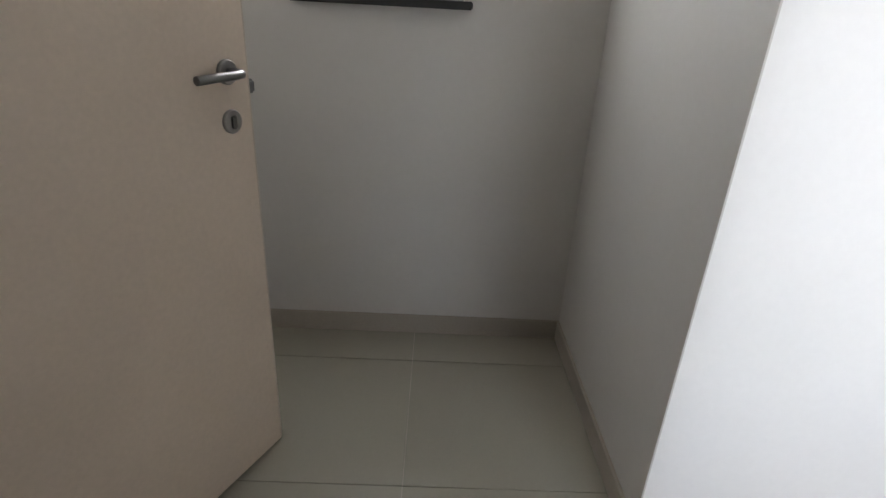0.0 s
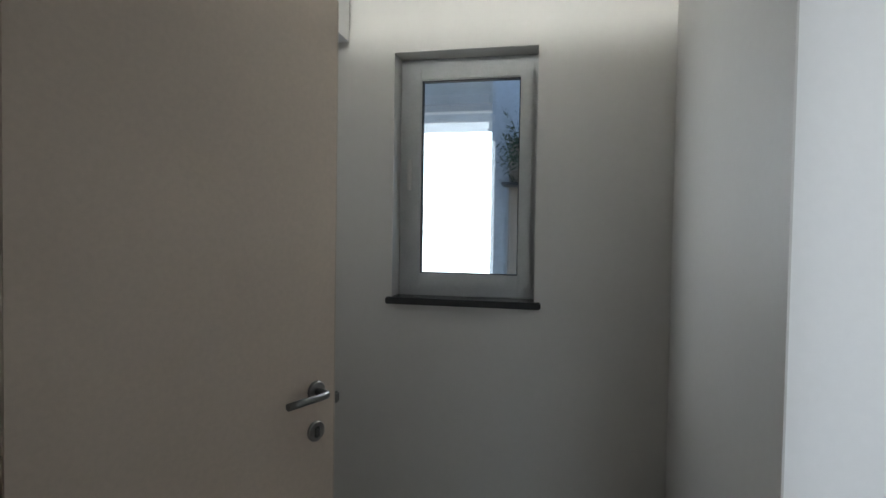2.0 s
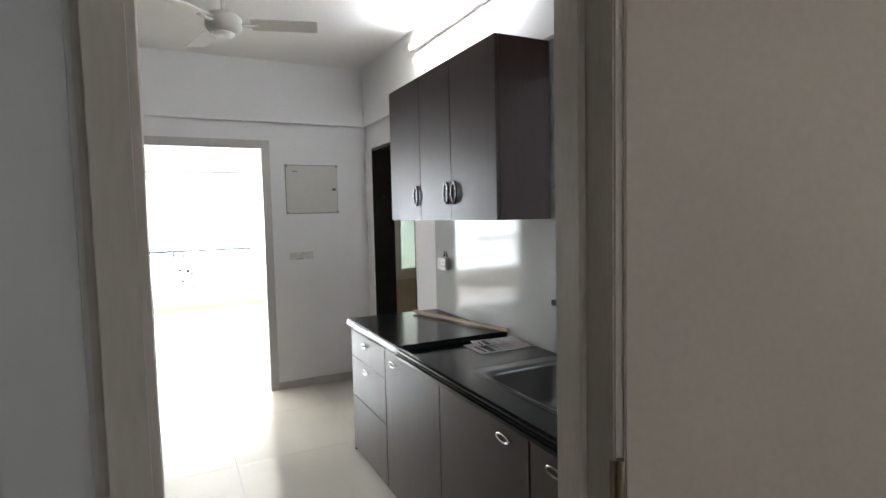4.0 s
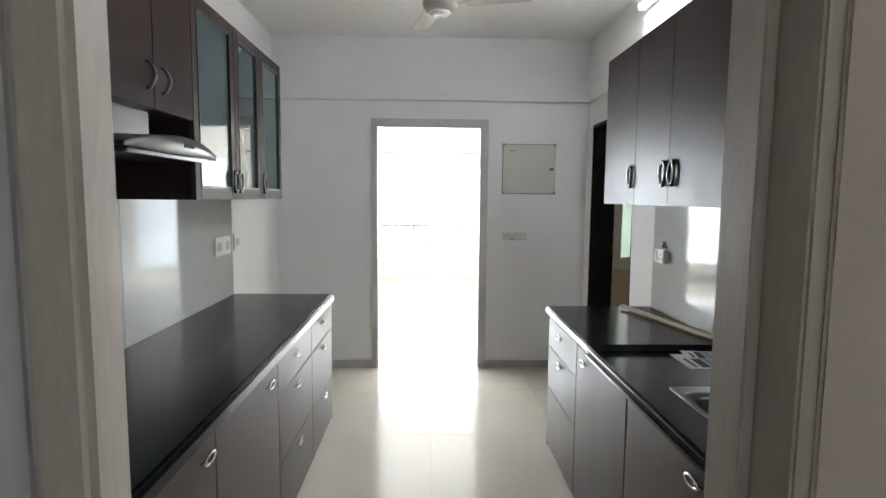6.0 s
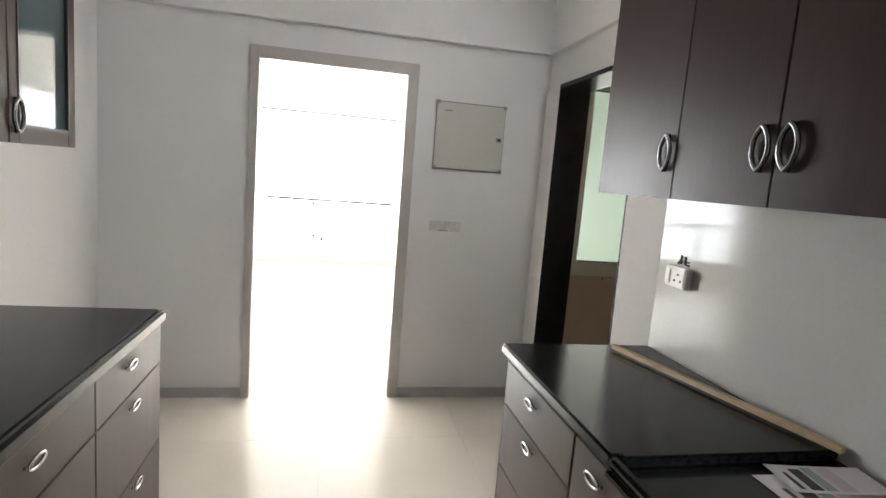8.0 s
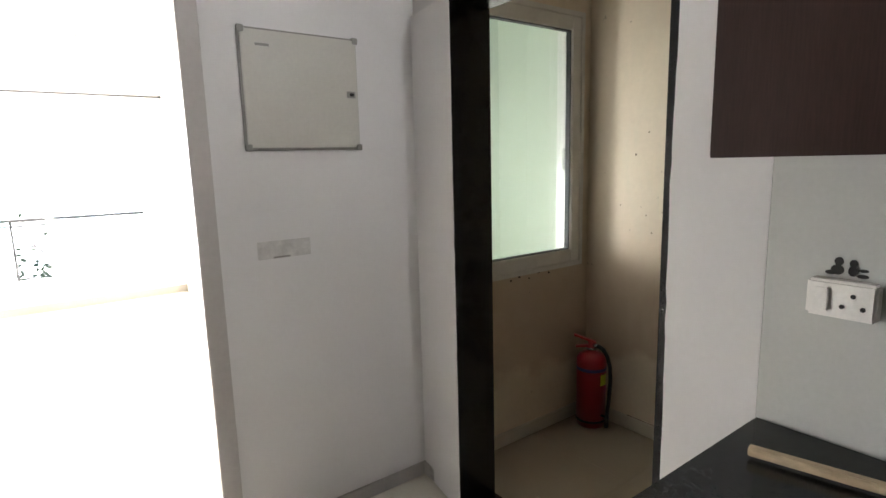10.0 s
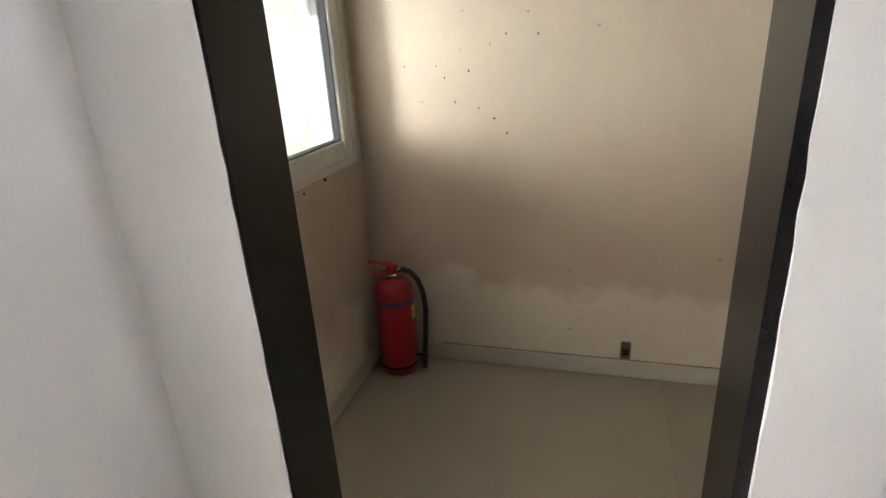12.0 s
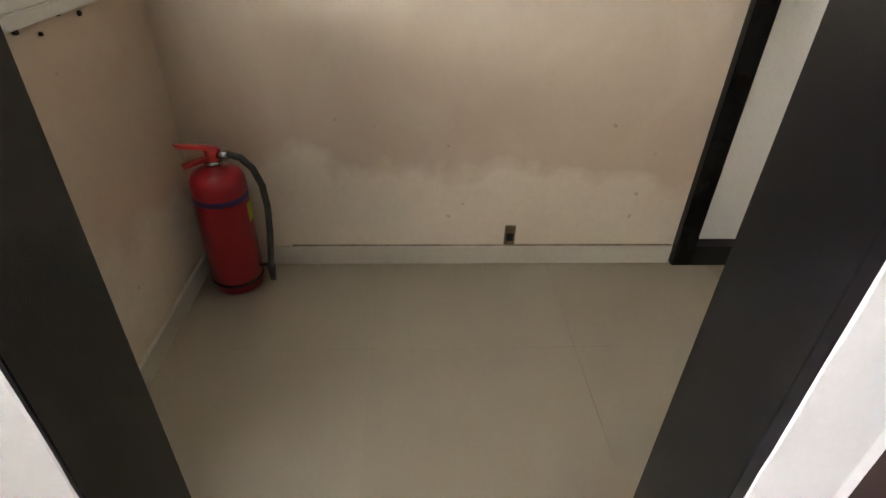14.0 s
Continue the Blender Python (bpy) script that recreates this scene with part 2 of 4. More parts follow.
def stained_plaster():
    """Old beige wash: a brown band with ragged edges, pale filler patches and specks. The band's upward fade paints in
    the edge of the window light.
    """
    m = mat("stained_plaster", (0.63, 0.545, 0.43), 0.62, scale=1.4, vary=0.1, fine=40, fine_vary=0.025, bump=0.14, bump_scale=90)
    n, l = m.node_tree.nodes, m.node_tree.links
    p = n["Principled BSDF"]
    was = p.inputs["Base Color"].links[0].from_socket
    co = n.new("ShaderNodeTexCoord")
    sep = n.new("ShaderNodeSeparateXYZ")
    l.new(co.outputs["Object"], sep.inputs[0])
    rag = n.new("ShaderNodeTexNoise")
    rag.inputs["Scale"].default_value, rag.inputs["Detail"].default_value = 3.2, 5
    l.new(co.outputs["Object"], rag.inputs["Vector"])
    off = n.new("ShaderNodeMath")
    off.operation, off.inputs[1].default_value, off.inputs[2].default_value = "MULTIPLY_ADD", 0.62, -0.31
    l.new(rag.outputs[0], off.inputs[0])
    h = n.new("ShaderNodeMath")
    h.operation = "ADD"
    l.new(sep.outputs[2], h.inputs[0]), l.new(off.outputs[0], h.inputs[1])
    low = n.new("ShaderNodeMapRange")
    low.inputs[1].default_value, low.inputs[2].default_value = 0.33, 0.41
    l.new(h.outputs[0], low.inputs[0])
    # window light painted in: band pales upwards, lower away from the window
    lit_fade = n.new("ShaderNodeMapRange")
    lit_fade.inputs[1].default_value, lit_fade.inputs[2].default_value, lit_fade.inputs[3].default_value, lit_fade.inputs[4].default_value = 0.7, 1.25, 1.0, 0.2
    tilt = n.new("ShaderNodeMath")
    tilt.operation, tilt.inputs[1].default_value = "MULTIPLY_ADD", -0.2
    l.new(sep.outputs[1], tilt.inputs[0]), l.new(sep.outputs[2], tilt.inputs[2])
    edge = n.new("ShaderNodeMath")
    edge.operation, edge.inputs[1].default_value = "MULTIPLY_ADD", 0.12
    l.new(rag.outputs[0], edge.inputs[0]), l.new(tilt.outputs[0], edge.inputs[2])
    level = n.new("ShaderNodeMath")
    level.operation, level.inputs[1].default_value = "ADD", 0.72
    l.new(edge.outputs[0], level.inputs[0]), l.new(level.outputs[0], lit_fade.inputs[0])
    band = n.new("ShaderNodeMath")
    band.operation = "MULTIPLY"
    l.new(low.outputs[0], band.inputs[0]), l.new(lit_fade.outputs[0], band.inputs[1])
    amount = n.new("ShaderNodeMath")
    amount.operation, amount.inputs[1].default_value = "MULTIPLY", 0.75
    l.new(band.outputs[0], amount.inputs[0])
    mx = n.new("ShaderNodeMix")
    mx.data_type = "RGBA"
    mx.inputs[7].default_value = (0.45, 0.345, 0.255, 1)
    l.new(amount.outputs[0], mx.inputs[0]), l.new(was, mx.inputs[6])
    spots = n.new("ShaderNodeTexNoise")
    spots.inputs["Scale"].default_value, spots.inputs["Detail"].default_value = 22.0, 2
    l.new(co.outputs["Object"], spots.inputs["Vector"])
    spot = n.new("ShaderNodeMapRange")
    spot.inputs[1].default_value, spot.inputs[2].default_value, spot.inputs[4].default_value = 0.74, 0.78, 0.5
    l.new(spots.outputs[0], spot.inputs[0])
    mx2 = n.new("ShaderNodeMix")
    mx2.data_type = "RGBA"
    mx2.inputs[7].default_value = (0.2, 0.17, 0.12, 1)
    # damp wash in upright streaks, and broad trowel smears
    streak_at = n.new("ShaderNodeMapping")
    streak_at.inputs["Scale"].default_value = (7.0, 7.0, 1.6)
    l.new(co.outputs["Object"], streak_at.inputs[0])
    streak = n.new("ShaderNodeTexNoise")
    streak.inputs["Scale"].default_value, streak.inputs["Detail"].default_value, streak.inputs["Distortion"].default_value = 1.0, 6, 0.8
    l.new(streak_at.outputs[0], streak.inputs["Vector"])
    wash = n.new("ShaderNodeMapRange")
    wash.inputs[1].default_value, wash.inputs[2].default_value, wash.inputs[4].default_value = 0.48, 0.72, 0.4
    l.new(streak.outputs[0], wash.inputs[0])
    above = n.new("ShaderNodeMapRange")
    above.inputs[1].default_value, above.inputs[2].default_value = 0.75, 1.15
    l.new(h.outputs[0], above.inputs[0])
    wash_amount = n.new("ShaderNodeMath")
    wash_amount.operation = "MULTIPLY"
    l.new(wash.outputs[0], wash_amount.inputs[0]), l.new(above.outputs[0], wash_amount.inputs[1])
    washed = n.new("ShaderNodeMix")
    washed.data_type = "RGBA"
    washed.inputs[7].default_value = (0.5, 0.475, 0.375, 1)
    l.new(wash_amount.outputs[0], washed.inputs[0]), l.new(mx.outputs[2], washed.inputs[6])
    smear = n.new("ShaderNodeTexNoise")
    smear.inputs["Scale"].default_value, smear.inputs["Detail"].default_value, smear.inputs["Distortion"].default_value = 2.6, 3, 2.2
    l.new(co.outputs["Object"], smear.inputs["Vector"])
    smear_amount = n.new("ShaderNodeMapRange")
    smear_amount.inputs[1].default_value, smear_amount.inputs[2].default_value, smear_amount.inputs[4].default_value = 0.48, 0.66, 0.14
    l.new(smear.outputs[0], smear_amount.inputs[0])
    smeared = n.new("ShaderNodeMix")
    smeared.data_type = "RGBA"
    smeared.inputs[7].default_value = (0.66, 0.575, 0.45, 1)
    l.new(smear_amount.outputs[0], smeared.inputs[0]), l.new(washed.outputs[2], smeared.inputs[6])
    l.new(spot.outputs[0], mx2.inputs[0]), l.new(smeared.outputs[2], mx2.inputs[6])
    l.new(mx2.outputs[2], p.inputs["Base Color"])
    return m


PLASTER = stained_plaster()

# ---- mesh helpers ----


def add_box(bm, x0, y0, z0, x1, y1, z1, bevel=0.0, m=None):
    made = bmesh.ops.create_cube(bm, size=1.0)["verts"]
    bmesh.ops.scale(bm, vec=(abs(x1 - x0), abs(y1 - y0), abs(z1 - z0)), verts=made)
    bmesh.ops.translate(bm, vec=((x0 + x1) / 2, (y0 + y1) / 2, (z0 + z1) / 2), verts=made)
    if bevel:
        edges = list({e for v in made for e in v.link_edges})
        made = list({v for f in bmesh.ops.bevel(bm, geom=edges, offset=bevel, segments=2, affect="EDGES")["faces"] for v in f.verts} | {v for v in made if v.is_valid})
    if m is not None:
        bmesh.ops.transform(bm, matrix=m, verts=made)
    return made


def box(x0, y0, z0, x1, y1, z1, bevel=0.0, m=None):
    bm = bmesh.new()
    add_box(bm, x0, y0, z0, x1, y1, z1, bevel, m)
    return bm


def add_tube(bm, points, r, seg=10, closed=False, radii=None):
    """A round bar along a line of points."""
    pts = [Vector(p) for p in points]
    rings = []
    n = len(pts)
    for i, p in enumerate(pts):
        a = pts[(i - 1) % n] if (closed or i) else p
        b = pts[(i + 1) % n] if (closed or i < n - 1) else p
        d = (b - a).normalized()
        u = d.orthogonal().normalized() if not rings else None
        if u is None:
            u = (prev_u - d * prev_u.dot(d)).normalized()
        prev_u = u
        w = d.cross(u)
        rr = radii[i] if radii else r
        rings.append([bm.verts.new(p + rr * (math.cos(2 * math.pi * k / seg) * u + math.sin(2 * math.pi * k / seg) * w)) for k in range(seg)])
    for i in range(n if closed else n - 1):
        A, B = rings[i], rings[(i + 1) % n]
        for k in range(seg):
            f = bm.faces.new((A[k], A[(k + 1) % seg], B[(k + 1) % seg], B[k]))
            f.smooth = True
    if not closed:
        bm.faces.new(rings[0][::-1])
        bm.faces.new(rings[-1])
    return bm


def tube(points, r, seg=10, closed=False, radii=None):
    return add_tube(bmesh.new(), points, r, seg, closed, radii)


def lathe(profile, seg=28, m=None):
    """A turned shape about z from (radius, height) pairs."""
    bm = bmesh.new()
    rings = [[bm.verts.new((r * math.cos(2 * math.pi * k / seg), r * math.sin(2 * math.pi * k / seg), z)) for k in range(seg)] for r, z in profile]
    for A, B in zip(rings, rings[1:]):
        for k in range(seg):
            bm.faces.new((A[k], A[(k + 1) % seg], B[(k + 1) % seg], B[k])).smooth = True
    bm.faces.new(rings[0][::-1])
    bm.faces.new(rings[-1])
    if m is not None:
        bmesh.ops.transform(bm, matrix=m, verts=bm.verts)
    return bm


def extrude_outline(points, depth):
    """A flat outline, a list of vectors, thickened along the vector depth."""
    bm = bmesh.new()
    a = [bm.verts.new(Vector(p)) for p in points]
    b = [bm.verts.new(Vector(p) + Vector(depth)) for p in points]
    bm.faces.new(a[::-1]), bm.faces.new(b)
    n = len(a)
    for i in range(n):
        bm.faces.new((a[i], a[(i + 1) % n], b[(i + 1) % n], b[i]))
    bmesh.ops.recalc_face_normals(bm, faces=bm.faces)
    return bm


def to_mesh(name, bm, material):
    me = bpy.data.meshes.new(name)
    bm.to_mesh(me)
    bm.free()
    me.materials.append(material)
    return me


def part(name, bm, material, parent, label=""):
    """One mesh, laid in the world, as a part of a thing or of a part."""
    ob = new(name, to_mesh(name, bm, material))
    ob.parent = parent
    if parent.type == "EMPTY":
        ob.matrix_parent_inverse = parent.matrix_basis.inverted()
    return tagged(ob, label)


def thing(name, label, category, at=(0, 0, 0), group="", kind=""):
    ob = new(name)
    ob.empty_display_size = 0.1
    ob.matrix_basis = pose(*at)
    return tagged(ob, label, category, group, kind)


def solid(name, bm, material, label, category, group="", kind=""):
    return tagged(new(name, to_mesh(name, bm, material)), label, category, group, kind)


def structure(name, bm, material, label, category="structure"):
    return solid(name, bm, material, label, category, kind="structure")


def wall(name, boxes, material, label):
    bm = bmesh.new()
    for b in boxes:
        add_box(bm, *b)
    return structure(name, bm, material, label, "wall")


def slab_tiles(floor, x0, x1, y0, y1, size, ox, oy, top, material, joint=0.003):
    """Separate floor tiles in a grid through (ox, oy), clipped to the room."""
    shared = {}
    i0, i1 = math.floor((x0 - ox) / size), math.ceil((x1 - ox) / size)
    j0, j1 = math.floor((y0 - oy) / size), math.ceil((y1 - oy) / size)
    for i in range(i0, i1):
        for j in range(j0, j1):
            ax, bx = max(x0, ox + i * size + joint / 2), min(x1, ox + (i + 1) * size - joint / 2)
            ay, by = max(y0, oy + j * size + joint / 2), min(y1, oy + (j + 1) * size - joint / 2)
            if bx - ax < 0.01 or by - ay < 0.01:
                continue
            key = (round(bx - ax, 3), round(by - ay, 3))
            if key not in shared:
                shared[key] = to_mesh("tile", box(-key[0] / 2, -key[1] / 2, -0.008, key[0] / 2, key[1] / 2, 0, 0.0008), material)
            t = new("tile", shared[key])
            t.parent = floor
            t.location = ((ax + bx) / 2, (ay + by) / 2, top)


# ---- plan ----
XL, XR = -0.91, 1.775            # kitchen side walls
YK, YF = 0.45, 4.55              # kitchen near and far walls
YS = 0.335                       # store face of the wall between store and kitchen
XW, YR = 2.027, -0.984           # store window wall and side wall
UX0, UX1, UY0, UY1 = 1.88, 2.88, 1.98, 4.495   # utility room
JX0, JX1 = 1.708, 1.902          # granite frame of the utility doorway
LY = 9.6                         # living room window wall
LX, LW = -4.8, -4.3              # living room side wall, end of its balcony window
ZC, ZB = 2.83, 2.32              # ceiling, beam soffit

# ---- setting: kitchen ----
wall("wall_kitchen_left", [(XL - 0.12, YK, 0, XL, YF, ZC)], PAINT, "white painted kitchen wall behind the long counter")
wall("wall_kitchen_right", [
    (XR, YK, 0, UX0, 0.88, ZC), (XR, 0.88, 0, UX0, 1.77, 1.09), (XR, 0.88, 2.25, UX0, 1.77, ZC), (XR, 1.77, 0, UX0, 3.303, ZC),
    (XR, 3.303, 2.091, UX0, 4.233, ZC), (XR, 4.233, 0, UX0, YF, ZC)], PAINT, "white painted kitchen wall with the utility doorway")
wall("wall_kitchen_far", [
    (XL - 0.12, YF, 0, -0.094, YF + 0.14, ZC), (0.905, YF, 0, UX0, YF + 0.14, ZC), (-0.094, YF, 2.168, 0.905, YF + 0.14, ZC)], PAINT,
    "white painted wall round the living room doorway")
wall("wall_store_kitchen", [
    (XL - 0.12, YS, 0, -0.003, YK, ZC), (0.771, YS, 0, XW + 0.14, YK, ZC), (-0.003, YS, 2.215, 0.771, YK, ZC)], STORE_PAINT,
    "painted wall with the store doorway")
wall("beam_far", [(XL, YF - 0.05, ZB, XR, YF, ZC)], PAINT, "white painted beam over the living room doorway")
wall("beam_right", [(XR - 0.035, YK, ZB, XR, YF - 0.05, ZC)], PAINT, "white painted beam along the kitchen wall")
structure("ceiling_kitchen", box(XL - 0.12, YK, ZC, UX0, YF + 0.14, ZC + 0.12), CEILING, "white painted kitchen ceiling", "ceiling")
floor = structure("floor_kitchen", box(XL - 0.12, YK - 0.115, -0.12, UX0, YF + 0.14, -0.009), GROUT, "floor slab under cream glossy tiles", "floor")
KITCHEN_FLOOR = floor

for nm, b in (("skirting_far_left", (XL, YF - 0.012, 0, -0.094, YF, 0.065)), ("skirting_far_right", (0.905, YF - 0.012, 0, XR, YF, 0.065)),
              ("skirting_right", (XR - 0.03, 4.3, 0, XR - 0.018, YF - 0.012, 0.065)), ("skirting_left", (XL, 3.5, 0, XL + 0.012, YF - 0.012, 0.065))):
    structure(nm, box(*b, 0.003), SKIRT_GREY, "grey tile skirting along the kitchen wall", "skirting")

# living room doorway frame
fr = thing("door_frame_living", "grey painted door frame of the open living room doorway", "door frame", (0.4, YF, 0), kind="structure")
for b in ((-0.094, YF - 0.025, 0, -0.043, YF + 0.15, 2.168), (0.836, YF - 0.025, 0, 0.905, YF + 0.15, 2.168), (-0.043, YF - 0.025, 2.095, 0.836, YF + 0.15, 2.168)):
    part("jamb" if b[5] - b[2] > 1 else "head", box(*b, 0.004), LIV_FRAME, fr)


def wall_tiles(host_name, x, face, spans, z0, z1, label):
    host = structure(host_name, box(min(x, x + face * 0.006), spans[0][0], z0, max(x, x + face * 0.006), spans[-1][1], z1), GROUT, label, "wall tiles")
    for a, b in spans:
        t = new("tile", to_mesh("tile", box(min(x + face * 0.0062, x + face * 0.014), a + 0.0015, z0, max(x + face * 0.0062, x + face * 0.014), b - 0.0015, z1, 0.001), TILE))
        t.parent = host
    return host


wall_tiles("dado_left", XL, 1, ((YK, 0.9), (0.9, 2.165), (2.165, 3.45)), 0.85, 1.8, "glossy pale grey wall tiles above the counter")
wall_tiles("dado_right", XR, -1, ((1.77, 3.0962),), 0.83, 1.62, "glossy pale grey wall tiles above the sink counter")
wall_tiles("dado_right_low", XR, -1, ((YK, 1.2), (1.2, 1.77)), 0.83, 1.06, "glossy pale grey wall tiles under the kitchen window")

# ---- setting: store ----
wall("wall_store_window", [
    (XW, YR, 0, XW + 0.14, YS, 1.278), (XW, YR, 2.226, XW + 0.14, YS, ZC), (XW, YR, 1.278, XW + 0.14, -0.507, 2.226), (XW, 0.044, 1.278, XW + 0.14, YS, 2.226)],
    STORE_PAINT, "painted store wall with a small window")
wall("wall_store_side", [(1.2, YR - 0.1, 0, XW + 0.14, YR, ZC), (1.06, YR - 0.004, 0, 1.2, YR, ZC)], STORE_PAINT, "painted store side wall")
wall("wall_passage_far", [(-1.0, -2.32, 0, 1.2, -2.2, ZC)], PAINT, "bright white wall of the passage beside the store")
# out of view; added to cut the passage light that spills into the store
wall("passage_light_stub", [(-0.88, YR - 0.1, 0, 0.5, YR, ZC)], STORE_PAINT, "unseen painted wall stub added to hold passage light off the store")
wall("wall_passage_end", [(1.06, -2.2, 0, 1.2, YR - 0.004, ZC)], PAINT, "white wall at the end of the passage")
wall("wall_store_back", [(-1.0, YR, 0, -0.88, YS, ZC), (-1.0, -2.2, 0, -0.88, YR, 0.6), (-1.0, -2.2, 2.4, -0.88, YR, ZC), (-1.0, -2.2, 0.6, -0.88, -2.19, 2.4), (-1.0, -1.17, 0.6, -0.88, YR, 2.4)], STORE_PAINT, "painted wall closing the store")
# unseen slab, added so the loft lamp reaches only the upper walls
wall("loft_light_shield", [(-0.88, YR, 2.3, 0.95, YS - 0.11, 2.38)], STORE_PAINT, "unseen painted slab added to keep the loft fill off the lower walls")
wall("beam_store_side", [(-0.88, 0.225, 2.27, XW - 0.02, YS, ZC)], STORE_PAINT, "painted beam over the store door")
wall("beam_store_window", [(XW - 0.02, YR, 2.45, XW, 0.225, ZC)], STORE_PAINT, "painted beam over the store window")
structure("ceiling_store", box(-1.0, -2.32, ZC, XW + 0.14, YK, ZC + 0.12), CEILING, "painted store ceiling", "ceiling")
STORE_SLAB = structure("floor_store", box(-1.0, -2.32, -0.12, XW + 0.14, YS, -0.009), GROUT, "floor slab under pale store tiles", "floor")
for nm, b in (("skirting_store_window", (XW - 0.012, YR, 0, XW, YS, 0.085)), ("skirting_store_side", (1.06, YR, 0, XW - 0.012, YR + 0.012, 0.085)),
              ("skirting_passage", (-0.88, -2.2, 0, 1.06, -2.188, 0.085)), ("skirting_store_door", (0.79, YS - 0.012, 0, XW - 0.012, YS, 0.085))):
    structure(nm, box(*b, 0.003), SKIRT, "taupe tile skirting of the store", "skirting")

# ---- setting: utility room ----
wall("wall_utility_far", [(UX1, UY0, 0, UX1 + 0.14, 2.0, ZC), (UX1, 2.836, 0, UX1 + 0.14, UY1 + 0.14, ZC), (UX1, 2.0, 2.1, UX1 + 0.14, 2.836, ZC)], PLASTER, "stained beige plaster wall of the utility room")
wall("wall_utility_window", [
    (UX0, UY1, 0, UX1, UY1 + 0.14, 0.922), (UX0, UY1, 2.206, UX1, UY1 + 0.14, ZC), (UX0, UY1, 0.922, 2.0, UY1 + 0.14, 2.206), (2.792, UY1, 0.922, UX1, UY1 + 0.14, 2.206)],
    PLASTER, "stained beige plaster wall with the utility window")
wall("wall_utility_near", [(UX0, UY0 - 0.12, 0, UX1 + 0.14, UY0, ZC)], PLASTER, "stained plaster wall closing the utility room")
wall("wall_utility_inner", [(UX0, UY0, 0, UX0 + 0.004, 3.303, ZC)], PLASTER, "stained plaster on the kitchen side wall")
structure("ceiling_utility", box(UX0, UY0 - 0.12, ZC, UX1 + 0.14, UY1 + 0.14, ZC + 0.12), CEILING, "ceiling of the utility room", "ceiling")
UTIL_SLAB = structure("floor_utility", box(UX0, UY0 - 0.12, -0.12, UX1 + 0.14, UY1 + 0.14, -0.009), GROUT, "floor slab under beige utility tiles", "floor")
for nm, b in (("skirting_utility_far", (UX1 - 0.012, 2.84, 0, UX1, UY1, 0.075)), ("skirting_utility_window", (UX0, UY1 - 0.012, 0, UX1 - 0.012, UY1, 0.075))):
    sk = structure(nm, box(*b, 0.003), SKIRT_UTIL, "beige tile skirting of the utility room", "skirting")
    if nm == "skirting_utility_far":
        part("top_joint", box(b[0] + 0.004, b[1] + 0.004, b[5] + 0.0001, b[3], 4.2, b[5] + 0.0025), SKIRT_GAP, sk, "dark open joint along the skirting")

fr = thing("door_frame_utility", "polished black granite frame of the open utility doorway", "door frame", (1.83, 3.76, 0), kind="structure")
part("jamb", box(JX0, 4.206, 0, JX1, 4.232, 2.09, 0.002), GRANITE_JAMB, fr)
part("jamb", box(JX0, 3.304, 0, JX1, 3.330, 2.09, 0.002), GRANITE_JAMB, fr)
part("head", box(JX0, 3.3302, 2.064, JX1, 4.2058, 2.09, 0.002), GRANITE_JAMB, fr)
part("threshold", box(JX0, 3.3302, -0.008, JX1, 4.2058, 0.012, 0.002), GRANITE_JAMB, fr)


def plaster_feather(name, y_thin, y_thick, x_thick, label):
    """Plaster that thickens from the wall face up to the granite frame, with a ragged end."""
    rnd = random.Random(7)
    bm = bmesh.new()
    rows = []
    n = 40
    lip = 0.0064 if y_thick > y_thin else -0.0064
    for k in range(n + 1):
        z = 2.09 * k / n
        rag = rnd.uniform(-0.002, 0.002) + 0.004 * math.sin(z * 5.1 + 1.0) * (1 if y_thick > y_thin else 0.2)
        rows.append([bm.verts.new(p) for p in ((XR - 0.0146, y_thin, z), (x_thick, y_thick - lip + rag, z), (x_thick + 0.008, y_thick, z), (XR + 0.001, y_thick, z), (XR + 0.001, y_thin, z))])
    for a, b in zip(rows, rows[1:]):
        for i in range(5):
            bm.faces.new((a[i], a[(i + 1) % 5], b[(i + 1) % 5], b[i]))
    bm.faces.new(rows[0][::-1]), bm.faces.new(rows[-1])
    bmesh.ops.recalc_face_normals(bm, faces=bm.faces)
    return structure(name, bm, PAINT, label, "wall")


plaster_feather("plaster_edge_counter", 3.0948, 3.313, JX0 - 0.002, "white plaster swelling up to the granite door frame")
plaster_feather("plaster_edge_corner", YF + 0.001, 4.2095, JX0 - 0.003, "white plaster swelling over the granite door frame")

fr = thing("door_frame_dark", "dark granite frame with threshold round a white door", "door frame", (UX1, 2.42, 0), kind="structure")
part("jamb", box(UX1 - 0.03, 2.764, 0, UX1 + 0.1, 2.835, 2.1, 0.004), GRANITE_JAMB, fr)
part("jamb", box(UX1 - 0.03, 2.001, 0, UX1 + 0.1, 2.07, 2.1, 0.004), GRANITE_JAMB, fr)
part("head", box(UX1 - 0.03, 2.07, 2.03, UX1 + 0.1, 2.764, 2.099, 0.004), GRANITE_JAMB, fr)
part("threshold", box(UX1 - 0.03, 2.07, 0, UX1 + 0.1, 2.764, 0.082, 0.004), GRANITE_JAMB, fr)
solid("white_door", box(UX1 + 0.02, 2.071, 0.084, UX1 + 0.055, 2.763, 2.028, 0.003), PLASTIC, "closed white door in a dark granite frame", "door")

# ---- setting: living room ----
wall("wall_living_far", [
    (LX, LY, 0, 1.72, LY + 0.15, 0.3), (LX, LY, 2.19, 1.72, LY + 0.15, ZC), (1.40, LY, 0.3, 1.72, LY + 0.15, 2.19), (LX, LY, 0.3, LW, LY + 0.15, 2.19)],
    LIVING_WHITE, "white living room wall round a wide balcony window")
